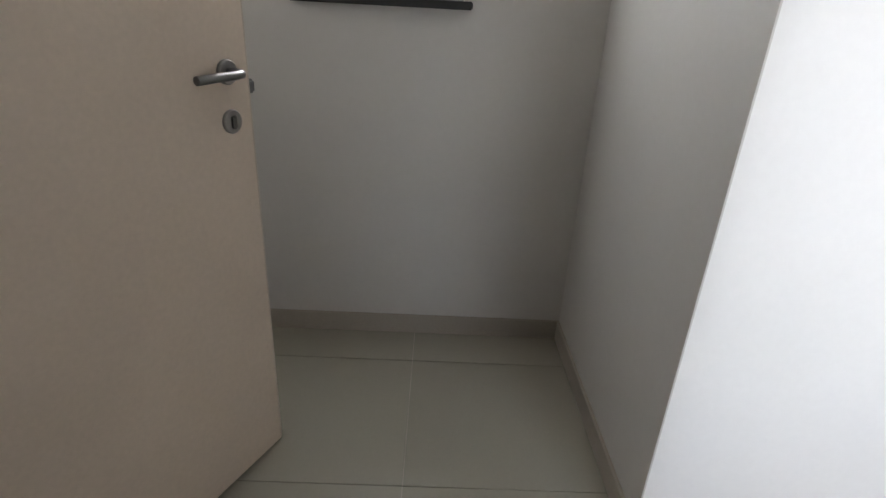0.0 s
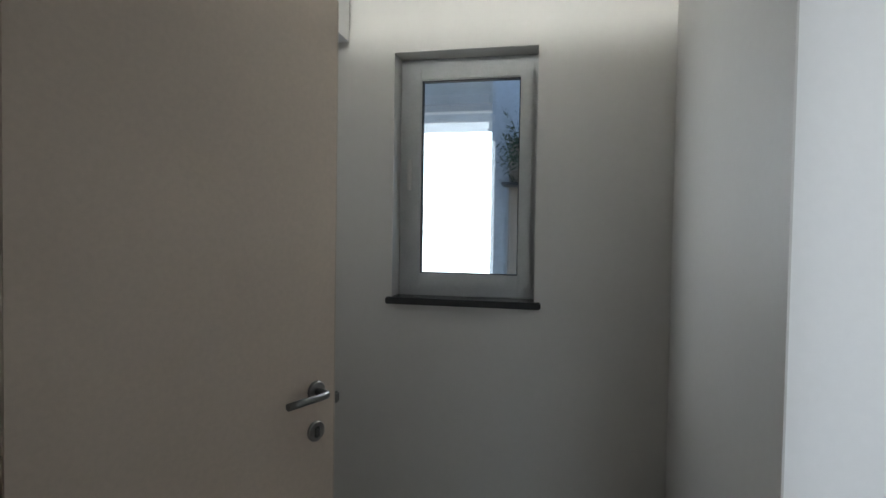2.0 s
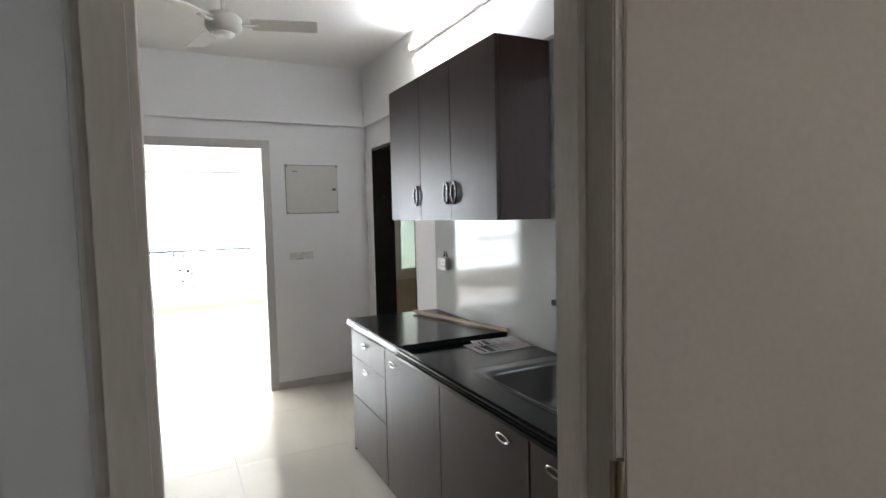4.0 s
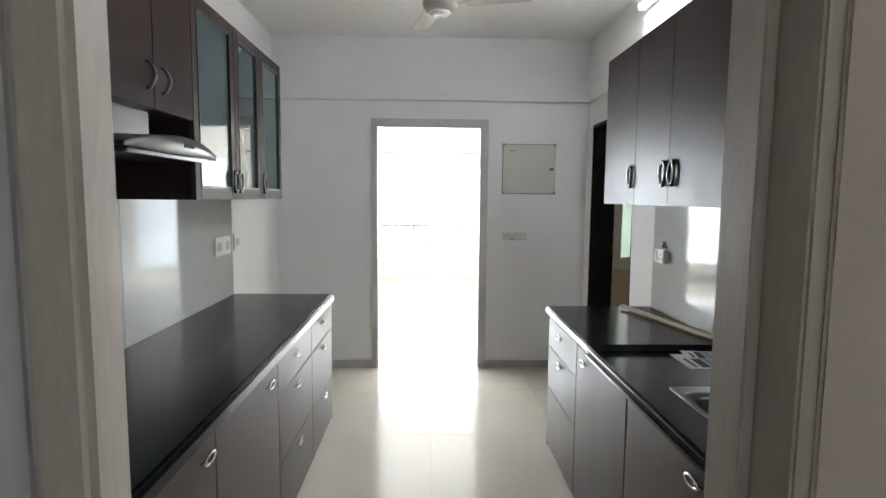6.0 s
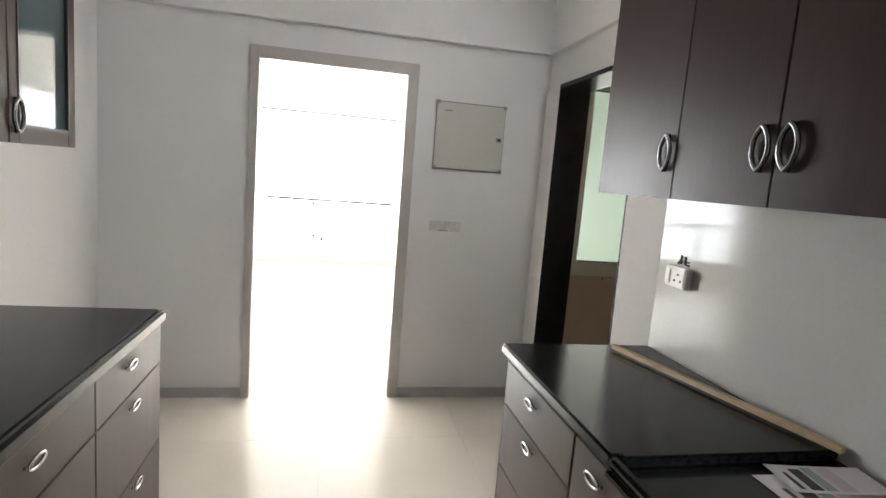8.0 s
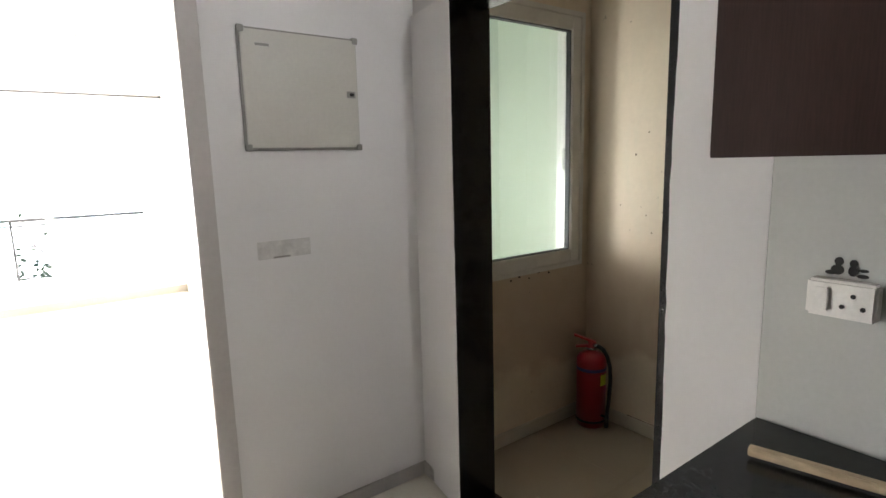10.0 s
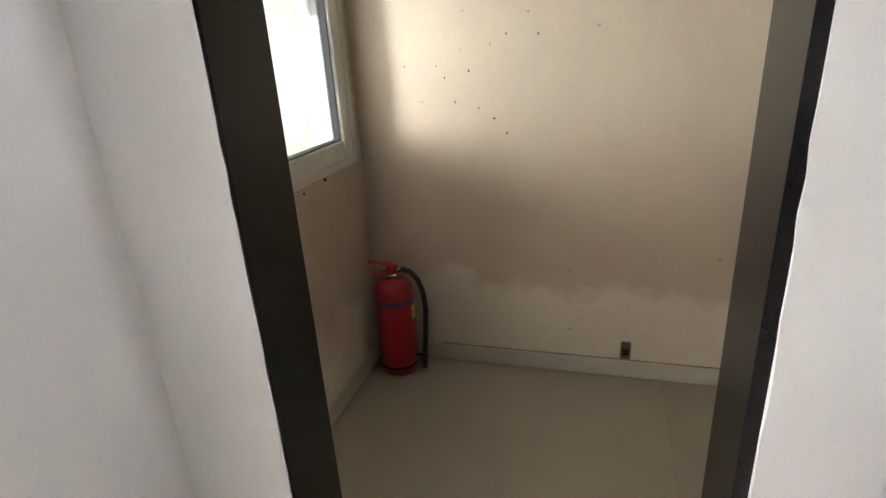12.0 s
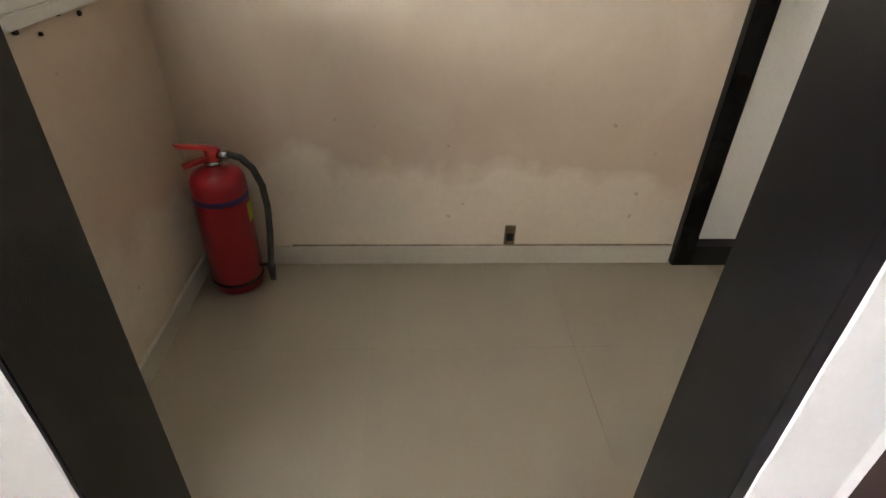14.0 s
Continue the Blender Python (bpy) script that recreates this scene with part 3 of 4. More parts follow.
wall("wall_living_right", [
    (1.72, YF + 0.14, 0, 1.87, 7.2, ZC), (1.72, 9.0, 0, 1.87, LY + 0.15, ZC), (1.72, 7.2, 0, 1.87, 9.0, 0.4), (1.72, 7.2, 2.15, 1.87, 9.0, ZC)],
    LIVING_WHITE, "white living room side wall with a window")
wall("wall_living_left", [(LX - 0.12, YF + 0.14, 0, LX, LY + 0.15, ZC)], LIVING_WHITE, "white living room wall")
wall("wall_living_near", [(LX, YF + 0.14, 0, XL - 0.12, YF + 0.26, ZC)], LIVING_WHITE, "white living room wall beside the kitchen")
structure("ceiling_living", box(LX - 0.12, YF + 0.14, ZC, 2.1, LY + 0.15, ZC + 0.12), CEILING, "white living room ceiling", "ceiling")
LIV_SLAB = structure("floor_living", box(LX - 0.12, YF + 0.14, -0.12, 2.1, LY + 0.15, -0.009), GROUT, "floor slab under cream living room tiles", "floor")
structure("skirting_living", box(LX, LY - 0.012, 0, 1.72, LY, 0.085, 0.003), SKIRT, "taupe tile skirting of the living room", "skirting")

# ---- outside ----
structure("ground", box(-400, -400, -9.2, 400, 400, -9.0), GROUND, "dusty open ground far below the windows", "ground")
SKY_GLOW = glow("bright_haze", (0.93, 0.97, 1.0), 1.5)
structure("backdrop_north", box(-140, 70, -9, 140, 71, 22), SKY_GLOW, "bright hazy sky beyond the balcony", "backdrop")
structure("backdrop_east", box(70, -90, -9, 71, 69, 22), SKY_GLOW, "bright hazy sky beyond the store window", "backdrop")
# light shaft outside the utility window
wall("wall_shaft", [(1.87, 5.9, -0.1, 4.6, 6.0, 2.72), (3.5, UY1 + 0.16, -0.1, 3.6, 5.9, 2.72)], GREEN_WALL, "pale green painted wall of the enclosed balcony")
structure("ceiling_shaft", box(1.87, UY1 + 0.16, 2.72, 4.6, 6.0, 2.8), CEILING, "white ceiling of the enclosed balcony", "ceiling")
structure("floor_shaft", box(1.87, UY1 + 0.16, -0.2, 4.6, 6.0, -0.1), GROUND, "dusty floor of the enclosed balcony", "floor")
window_light("shaft_sky_light", (1.9, 5.3, 1.15), (3.3, 4.75, 1.2), 0.4, 0.45, 9.0, (0.97, 1.0, 0.97))
# neighbouring block seen through the store window
block = thing("neighbour_block", "blue-grey rendered block with a lintel close outside the window", "building", (4.2, -0.6, -9), kind="structure")
part("wall", box(3.3, -2.2, -9, 5.6, -0.19, 7.5), OUT_GREY, block)
part("lintel", box(3.3, -0.19, 2.6, 5.6, 3.0, 7.5), OUT_GREY, block)
# unseen wing, added to dim the sky light at the kitchen window
part("sky_blocker", box(3.3, 1.2, -9, 5.6, 3.0, 2.5995), OUT_GREY, block)
part("soffit_beam", box(4.4, -0.19, 2.54, 4.5, 1.199, 2.5995, 0.004), PAINT, block, "pale beam under the lintel")
part("cladding", box(3.27, -0.9, -9, 3.299, -0.3, 2.1, 0.004), OUT_BROWN, block, "brown clad strip")
planter = thing("planter", "wall bracket with a straggly dark-leaved plant", "plant", (3.2, -0.36, 1.83))
part("bracket", box(3.1, -0.46, 1.815, 3.27, -0.27, 1.83, 0.003), IRON, planter)
part("pot", lathe([(0.035, 1.83), (0.05, 1.9), (0.054, 1.9), (0.05, 1.905)], 14, pose(3.19, -0.36, 0)), OUT_BROWN, planter)
bm = bmesh.new()
rnd = random.Random(5)
for k in range(240):
    c = Vector((3.19 + rnd.gauss(0, 0.045), -0.36 + rnd.gauss(0, 0.05), 2.02 + rnd.gauss(0, 0.085)))
    d = Vector((rnd.uniform(-1, 1), rnd.uniform(-1, 1), rnd.uniform(-0.6, 1))).normalized()
    w = d.orthogonal().normalized() * 0.009
    L = 0.045
    v = [bm.verts.new(c), bm.verts.new(c + d * L * 0.5 + w), bm.verts.new(c + d * L), bm.verts.new(c + d * L * 0.5 - w)]
    bm.faces.new(v)
part("leaves", bm, LEAF, planter)

# ---- store door and window ----
fr = thing("door_frame_store", "taupe painted wooden frame of the store doorway", "door frame", (0.4, 0.39, 0), kind="structure")
part("jamb", box(-0.003, YS + 0.03, 0, 0.05, YK + 0.004, 2.215, 0.003), FRAME_PAINT, fr)
part("jamb", box(0.072, YS - 0.03, 0, 0.122, YS + 0.0295, 2.215, 0.008), FRAME_PAINT, fr, "worn brown streaked door post")
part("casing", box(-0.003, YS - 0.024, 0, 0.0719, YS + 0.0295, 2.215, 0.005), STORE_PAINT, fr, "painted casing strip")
part("jamb", box(0.711, YS - 0.012, 0, 0.771, YK + 0.004, 2.215, 0.003), FRAME_PAINT, fr)
part("head", box(0.1221, YS - 0.012, 2.155, 0.711, YK + 0.004, 2.215, 0.003), FRAME_PAINT, fr)
part("stop", box(0.697, YS + 0.045, 0, 0.711, YK - 0.01, 2.155, 0.002), FRAME_PAINT, fr)

DM = pose(0.726, 0.318, 0, 0, 0, -25.6)
DL = 0.725
door = thing("store_door", "open cream flush door with steel lever handle", "door", (0.726, 0.318, 0))
leaf = part("leaf", box(0.0, 0.0, 0.012, DL, 0.035, 2.15, 0.003, DM), DOOR_PAINT, door)
part("edge_strip", box(DL - 0.001, 0.002, 0.014, DL + 0.004, 0.033, 2.148, 0.001, DM), FRAME_PAINT, door)


def disc_on_door(x, z, r, th, y=0.0):
    return lathe([(r, 0), (r, th * 0.6), (r * 0.9, th)], 26, DM @ pose(x, y, z, 90, 0, 0))


handle = part("lever_handle", disc_on_door(DL - 0.065, 1.105, 0.027, 0.009), ROSE_STEEL, door, "brushed steel lever on a round rose")
lev = [(DL - 0.065, -0.008, 1.105), (DL - 0.065, -0.045, 1.105), (DL - 0.07, -0.05, 1.105), (DL - 0.085, -0.052, 1.104), (DL - 0.14, -0.051, 1.103), (DL - 0.19, -0.05, 1.101)]
part("lever", tube([DM @ Vector(p) for p in lev], 0.0095, 12), STEEL, handle)
key = part("keyhole_rose", disc_on_door(DL - 0.065, 0.998, 0.027, 0.008), ROSE_STEEL, door, "brushed steel key rose")
part("cylinder", box(DL - 0.0735, -0.011, 0.982, DL - 0.0565, -0.006, 1.012, 0.003, DM), DARK_CHROME, key)
lp = part("latch_plate", box(DL + 0.003, 0.006, 0.99, DL + 0.0065, 0.029, 1.17, 0.0005, DM), STEEL, door)
part("latch_bolt", box(DL + 0.006, 0.009, 1.05, DL + 0.03, 0.027, 1.082, 0.005, DM), STEEL, lp)
out = part("outer_handle", lathe([(0.026, 0), (0.026, 0.006), (0.023, 0.009)], 24, DM @ pose(DL - 0.065, 0.035, 1.105, -90, 0, 0)), STEEL, door)
part("lever", tube([DM @ Vector(p) for p in ((DL - 0.065, 0.04, 1.105), (DL - 0.065, 0.085, 1.105), (DL - 0.09, 0.09, 1.103), (DL - 0.19, 0.09, 1.088))], 0.0095, 12), STEEL, out)
for z in (0.28, 1.09, 1.9):
    h = part("hinge", tube([DM @ Vector((-0.008, -0.006, z - 0.055)), DM @ Vector((-0.008, -0.006, z + 0.055))], 0.0065, 10), BRASS, door, "dull brass butt hinge")
    part("hinge_plate", box(-0.02, -0.002, z - 0.05, 0.0, 0.03, z + 0.05, 0.0005, DM), BRASS, h)


def ring_x(x0, x1, y0, y1, z0, z1, w, bevel=0.003):
    """A rectangular frame in the plane of constant x."""
    bm = bmesh.new()
    add_box(bm, x0, y0, z0, x1, y0 + w, z1, bevel), add_box(bm, x0, y1 - w, z0, x1, y1, z1, bevel)
    add_box(bm, x0, y0 + w, z0, x1, y1 - w, z0 + w, bevel), add_box(bm, x0, y0 + w, z1 - w, x1, y1 - w, z1, bevel)
    return bm


def ring_y(y0, y1, x0, x1, z0, z1, w, bevel=0.003):
    """A rectangular frame in the plane of constant y."""
    bm = bmesh.new()
    add_box(bm, x0, y0, z0, x0 + w, y1, z1, bevel), add_box(bm, x1 - w, y0, z0, x1, y1, z1, bevel)
    add_box(bm, x0 + w, y0, z0, x1 - w, y1, z0 + w, bevel), add_box(bm, x0 + w, y0, z1 - w, x1 - w, y1, z1, bevel)
    return bm


win = thing("window_store", "small grey aluminium casement window, closed, over a dark sill", "window", (2.1, -0.23, 1.278), kind="structure")
part("window_frame", ring_x(2.12, 2.166, -0.506, 0.043, 1.2785, 2.2255, 0.045), ALU, win)
sash = part("sash", ring_x(2.105, 2.15, -0.488, 0.003, 1.318, 2.186, 0.05, 0.004), ALU, win)
part("gasket", ring_x(2.112, 2.14, -0.4385, -0.0465, 1.3675, 2.1365, 0.004, 0), GASKET, sash)
pane = part("pane", box(2.124, -0.435, 1.371, 2.129, -0.05, 2.133), WINDOW_GLASS, sash)
pane.visible_shadow = False
part("window_handle", box(2.085, -0.012, 1.70, 2.106, 0.004, 1.82, 0.004), GREY_PLASTIC, sash)
part("window_sill", box(1.995, -0.532, 1.252, 2.119, 0.062, 1.2782, 0.004), SILL, win, "dark granite sill")

# ---- kitchen window over the sink ----
win = thing("window_kitchen", "grey aluminium kitchen window over a dark granite sill", "window", (1.86, 1.32, 1.09), kind="structure")
part("window_frame", ring_x(1.9, 1.945, 0.881, 1.769, 1.0905, 2.2495, 0.045), ALU, win)
part("mullion", box(1.9, 1.305, 1.1355, 1.945, 1.345, 2.2045, 0.003), ALU, win)
for a, b in ((0.926, 1.305), (1.345, 1.724)):
    pane = part("pane", box(1.92, a, 1.1355, 1.925, b, 2.2045), WINDOW_GLASS, win)
    pane.visible_shadow = False
part("window_sill", box(1.745, 0.85, 1.062, 1.899, 1.80, 1.0902, 0.004), SILL, win, "dark granite sill")

# ---- utility window ----
win = thing("window_utility", "closed white aluminium window onto a pale green shaft", "window", (2.4, 4.55, 0.922), kind="structure")
part("window_frame", ring_y(UY1 - 0.012, UY1 + 0.04, 2.0012, 2.7908, 0.9232, 2.2048, 0.067, 0.004), ALU_PALE, win)
part("casing", ring_y(UY1 - 0.016, UY1 - 0.0003, 1.974, 2.818, 0.896, 2.232, 0.027, 0.003), ALU_PALE, win, "pale cover strip round the window")
part("gasket", ring_y(UY1 + 0.0, UY1 + 0.03, 2.069, 2.723, 0.9905, 2.1375, 0.005, 0), GASKET, win)
pane = part("pane", box(2.074, UY1 + 0.014, 0.9955, 2.718, UY1 + 0.019, 2.1325), WINDOW_GLASS, win)
pane.visible_shadow = False
part("reveal_lining", box(2.772, UY1 + 0.041, 0.9225, 2.7915, UY1 + 0.14, 2.2055, 0.003), PLASTIC, win, "white lining of the window reveal")
part("window_handle", box(2.755, UY1 + 0.075, 1.42, 2.7722, UY1 + 0.09, 1.54, 0.004), GREY_PLASTIC, win)

# ---- kitchen joinery ----


def ring_handle(y, z, x, face, half_y, half_z, r, pointed=False):
    """A ring pull that stands off a front on two posts."""
    pts = []
    n = 24
    for k in range(n):
        a = 2 * math.pi * k / n
        c, s = math.cos(a), math.sin(a)
        if pointed:
            c = math.copysign(abs(c) ** 1.5, c)
        pts.append((x + face * 0.012, y + half_y * c, z + half_z * s))
    bm = tube(pts, r, 8, closed=True)
    ends = ((0, half_z), (0, -half_z)) if half_z > half_y else ((half_y, 0), (-half_y, 0))
    for dy, dz in ends:
        add_tube(bm, [(x - face * 0.001, y + dy, z + dz), (x + face * 0.012, y + dy, z + dz)], r * 0.9, 8)
    return bm


def bow_handle(y, z, x, face, half):
    pts = [(x - face * 0.001, y, z - half)] + [(x + face * (0.008 + 0.024 * math.cos(math.pi / 2 * t)), y, z + half * t) for t in (-0.96, -0.7, -0.4, 0, 0.4, 0.7, 0.96)] + [(x - face * 0.001, y, z + half)]
    return tube(pts, 0.006, 8)


def base_cabinet(x_wall, x_front, y0, y1, fronts, label, group, top=0.812):
    """A floor unit; fronts: (z0, z1, handle y or None, handle z)."""
    face = 1 if x_front > x_wall else -1
    c = thing("base_cabinet", label, "cabinet", ((x_wall + x_front) / 2, (y0 + y1) / 2, 0), group)
    xb = x_front - face * 0.02
    part("body", box(min(x_wall, xb), y0 + 0.001, 0.0, max(x_wall, xb), y1 - 0.001, top, 0.001), DARK, c)
    for z0, z1, hy, hz in fronts:
        f = part("drawer_front" if z1 - z0 < 0.5 else "door", box(min(xb + face * 0.001, x_front), y0 + 0.004, z0 + 0.002, max(xb + face * 0.001, x_front), y1 - 0.004, z1 - 0.002, 0.0018), WOOD_LOW, c)
        if hy is not None:
            part("handle", ring_handle(hy, hz, x_front, face, 0.036, 0.013, 0.0048), CHROME, f, "chrome ring pull")
    return c


LF, RF = -0.25, 1.125
G = "cabinets under the long counter"
base_cabinet(XL + 0.001, LF, YK + 0.002, 0.80, [(0.02, 0.80, 0.74, 0.745)], "grey-brown laminate floor cabinet with one door", G)
base_cabinet(XL + 0.001, LF, 0.80, 1.47, [(0.02, 0.80, 1.40, 0.745)], "grey-brown laminate floor cabinet with one door", G)
base_cabinet(XL + 0.001, LF, 1.47, 2.15, [(0.02, 0.80, 2.02, 0.742)], "grey-brown laminate floor cabinet with one door", G)
base_cabinet(XL + 0.001, LF, 2.15, 2.82, [(0.635, 0.80, 2.47, 0.742), (0.325, 0.635, 2.47, 0.588), (0.02, 0.325, 2.49, 0.287)], "grey-brown laminate drawer unit with chrome pulls", G)
base_cabinet(XL + 0.001, LF, 2.82, 3.44, [(0.635, 0.80, 3.10, 0.75), (0.3, 0.635, 3.13, 0.585), (0.02, 0.3, 3.16, 0.266)], "grey-brown laminate drawer unit at the counter end", G)
solid("end_panel", box(XL + 0.001, 3.4405, 0, LF - 0.003, 3.456, 0.812, 0.002), WOOD, "dark laminate end panel of the long counter", "panel")
G = "cabinets under the sink counter"
base_cabinet(XR - 0.001, RF, 2.435, 3.035, [(0.628, 0.80, 2.76, 0.742), (0.375, 0.628, 2.75, 0.586), (0.02, 0.375, None, 0)], "grey-brown laminate drawer unit at the counter end", G)
base_cabinet(XR - 0.001, RF, 1.772, 2.435, [(0.02, 0.80, 2.30, 0.742)], "grey-brown laminate floor cabinet with one door", G)
base_cabinet(XR - 0.001, RF, 1.12, 1.772, [(0.02, 0.80, 1.26, 0.742)], "grey-brown laminate sink cabinet with one door", G, 0.64)
base_cabinet(XR - 0.001, RF, YK + 0.002, 1.12, [(0.02, 0.80, 0.98, 0.742)], "grey-brown laminate floor cabinet with one door", G)
solid("end_panel", box(RF + 0.003, 3.0355, 0, XR - 0.001, 3.05, 0.812, 0.002), WOOD, "dark laminate end panel of the sink counter", "panel")

# worktops
top = thing("worktop", "black granite worktop with a rounded pale front edge", "worktop", (-0.57, 1.95, 0.812))
part("slab", box(XL + 0.015, YK + 0.001, 0.8125, -0.2595, 3.458, 0.856, 0.002), GRANITE, top)
part("front_edge", box(-0.259, YK + 0.001, 0.808, -0.232, 3.458, 0.856, 0.009), GRANITE, top)
CT = 0.853
top = thing("worktop", "black granite sink worktop with a raised drip edge", "worktop", (1.44, 1.77, 0.812))
bm = bmesh.new()
add_box(bm, 1.112, 2.225, 0.8125, XR - 0.015, 3.095, CT, 0.007)
part("slab", bm, GRANITE, top)
SX0, SX1, SY0, SY1 = 1.27, 1.70, 1.14, 1.73
bm = bmesh.new()
for b in ((1.112, YK + 0.001, SX0, 2.2245), (SX1, YK + 0.001, XR - 0.015, 2.2245), (SX0, SY1, SX1, 2.2245), (SX0, YK + 0.001, SX1, SY0)):
    add_box(bm, b[0], b[1], 0.8125, b[2], b[3], CT - 0.022)
part("sunken_slab", bm, GRANITE, top)
part("drip_edge", box(1.104, YK + 0.002, 0.828, 1.132, 2.224, CT, 0.008), GRANITE, top)
part("drip_edge", box(1.098, YK + 0.002, 0.797, 1.1285, 2.224, 0.8265, 0.009), GRANITE, top)
part("step_edge", box(1.133, 2.198, CT - 0.0215, XR - 0.016, 2.2248, CT + 0.008, 0.005), GRANITE, top)

# sink
sink = thing("sink", "stainless steel sink bowl set in black granite", "sink", (1.48, 1.43, 0.65))


def rounded(x0, y0, x1, y1, r, n=6):
    pts = []
    for cx, cy, a0 in ((x1 - r, y1 - r, 0), (x0 + r, y1 - r, 90), (x0 + r, y0 + r, 180), (x1 - r, y0 + r, 270)):
        for k in range(n + 1):
            a = radians(a0 + 90 * k / n)
            pts.append((cx + r * math.cos(a), cy + r * math.sin(a)))
    return pts


def loft(levels):
    bm = bmesh.new()
    rings = [[bm.verts.new((x, y, z)) for x, y in pts] for pts, z in levels]
    n = len(rings[0])
    for A, B in zip(rings, rings[1:]):
        for k in range(n):
            bm.faces.new((A[k], A[(k + 1) % n], B[(k + 1) % n], B[k])).smooth = True
    bm.faces.new(rings[-1])
    return bm


zr = CT - 0.02
part("bowl", loft([(rounded(SX0 - 0.012, SY0 - 0.012, SX1 + 0.012, SY1 + 0.012, 0.02), zr - 0.0015), (rounded(SX0 - 0.012, SY0 - 0.012, SX1 + 0.012, SY1 + 0.012, 0.02), zr + 0.002),
                      (rounded(SX0 + 0.01, SY0 + 0.01, SX1 - 0.01, SY1 - 0.085, 0.07), zr + 0.001), (rounded(SX0 + 0.016, SY0 + 0.016, SX1 - 0.016, SY1 - 0.091, 0.07), zr - 0.01),
                      (rounded(SX0 + 0.025, SY0 + 0.025, SX1 - 0.025, SY1 - 0.1, 0.07), zr - 0.15), (rounded(SX0 + 0.06, SY0 + 0.06, SX1 - 0.06, SY1 - 0.135, 0.06), zr - 0.178),
                      (rounded(SX0 + 0.19, SY0 + 0.21, SX1 - 0.19, SY1 - 0.28, 0.02), zr - 0.182)]), SINK_STEEL, sink)
part("drain", lathe([(0.036, 0), (0.036, 0.003), (0.028, 0.004), (0.026, 0.001)], 22, pose(1.485, 1.40, zr - 0.1815)), CHROME, sink)

# tap on the wall over the sink
tap = thing("wall_tap", "chrome wall tap with a curved spout over the sink", "tap", (XR - 0.02, 1.46, 1.0))
part("flange", lathe([(0.028, 0), (0.027, 0.006), (0.018, 0.01)], 20, pose(XR - 0.014, 1.46, 0.975, 0, -90, 0)), CHROME, tap)
part("body", tube([(XR - 0.02, 1.46, 0.975), (XR - 0.075, 1.46, 0.975)], 0.017, 14), CHROME, tap)
part("spout", tube([(XR - 0.06, 1.46, 0.98), (XR - 0.065, 1.46, 1.07), (XR - 0.09, 1.465, 1.094), (XR - 0.15, 1.475, 1.1), (XR - 0.2, 1.485, 1.094), (XR - 0.212, 1.487, 1.072)], 0.0125, 12), CHROME, tap)
part("knob", lathe([(0.012, 0), (0.024, 0.006), (0.025, 0.022), (0.015, 0.03)], 18, pose(XR - 0.075, 1.46, 0.975, 0, -90, 0)), CHROME, tap)

# upper cabinets over the sink
UF = 1.441


def upper_right(y0, y1, doors, label):
    c = thing("wall_cabinet", label, "cabinet", ((UF + XR) / 2, (y0 + y1) / 2, 1.478), "wall cabinets over the sink counter")
    part("body", box(UF + 0.019, y0 + 0.0006, 1.478, XR - 0.0362, y1 - 0.0006, 2.30, 0.001), WOOD, c)
    for a, b, hy in doors:
        d = part("door", box(UF, a + 0.0015, 1.478, UF + 0.018, b - 0.0015, 2.30, 0.0016), WOOD, c)
        part("handle", ring_handle(hy, 1.62, UF, -1, 0.026, 0.053, 0.0065, True), DARK_CHROME, d, "dark nickel eye-shaped pull")
    return c


upper_right(2.61, 3.078, [(2.61, 3.078, 2.652)], "dark brown laminate wall cabinet with one door")
upper_right(1.785, 2.61, [(2.225, 2.61, 2.262), (1.785, 2.225, 2.178)], "dark brown laminate wall cabinet with two doors")

# upper cabinets over the long counter
LU = -0.57


def glass_door(c, y0, y1, z0, z1, hy):
    w = 0.055
    d = part("door", ring_x(LU - 0.018, LU, y0 + 0.0015, y1 - 0.0015, z0, z1, w, 0.002), WOOD_FRAME, c)
    part("bead", ring_x(LU - 0.014, LU + 0.003, y0 + w - 0.004, y1 - w + 0.004, z0 + w - 0.005, z1 - w + 0.005, 0.012, 0.002), DARK, d)
    part("pane", box(LU - 0.012, y0 + w, z0 + w, LU - 0.007, y1 - w, z1 - w), CAB_GLASS, d, "dark tinted glass pane")
    part("handle", ring_handle(hy, 1.575, LU, 1, 0.026, 0.05, 0.0065), DARK_CHROME, d, "dark nickel oval pull")


def upper_left(y0, y1, z0, label):
    c = thing("wall_cabinet", label, "cabinet", (-0.74, (y0 + y1) / 2, z0), "wall cabinets over the long counter")
    part("body", box(XL + 0.0145 if z0 < 1.8 else XL + 0.001, y0 + 0.0006, z0, LU - 0.019, y1 - 0.0006, 2.335, 0.001), WOOD, c)
    return c


c = upper_left(3.035, 3.475, 1.488, "brown framed wall cabinet with one tinted glass door")
glass_door(c, 3.035, 3.475, 1.488, 2.335, 3.068)
c = upper_left(2.15, 3.035, 1.488, "brown framed wall cabinet with two tinted glass doors")
glass_door(c, 2.15, 2.63, 1.488, 2.335, 2.598)
glass_door(c, 2.63, 3.035, 1.488, 2.335, 2.662)
c = upper_left(1.437, 2.15, 1.81, "dark brown laminate cabinet over the cooker hood")
for a, b, hy in ((1.437, 1.838, 1.79), (1.838, 2.15, 1.895)):
    d = part("door", box(LU - 0.018, a + 0.0015, 1.81, LU, b - 0.0015, 2.335, 0.0016), WOOD, c)
    part("handle", bow_handle(hy, 1.915, LU, 1, 0.045), STEEL, d, "steel bow handle")
c = upper_left(0.62, 1.437, 1.488, "brown framed wall cabinet with two tinted glass doors")
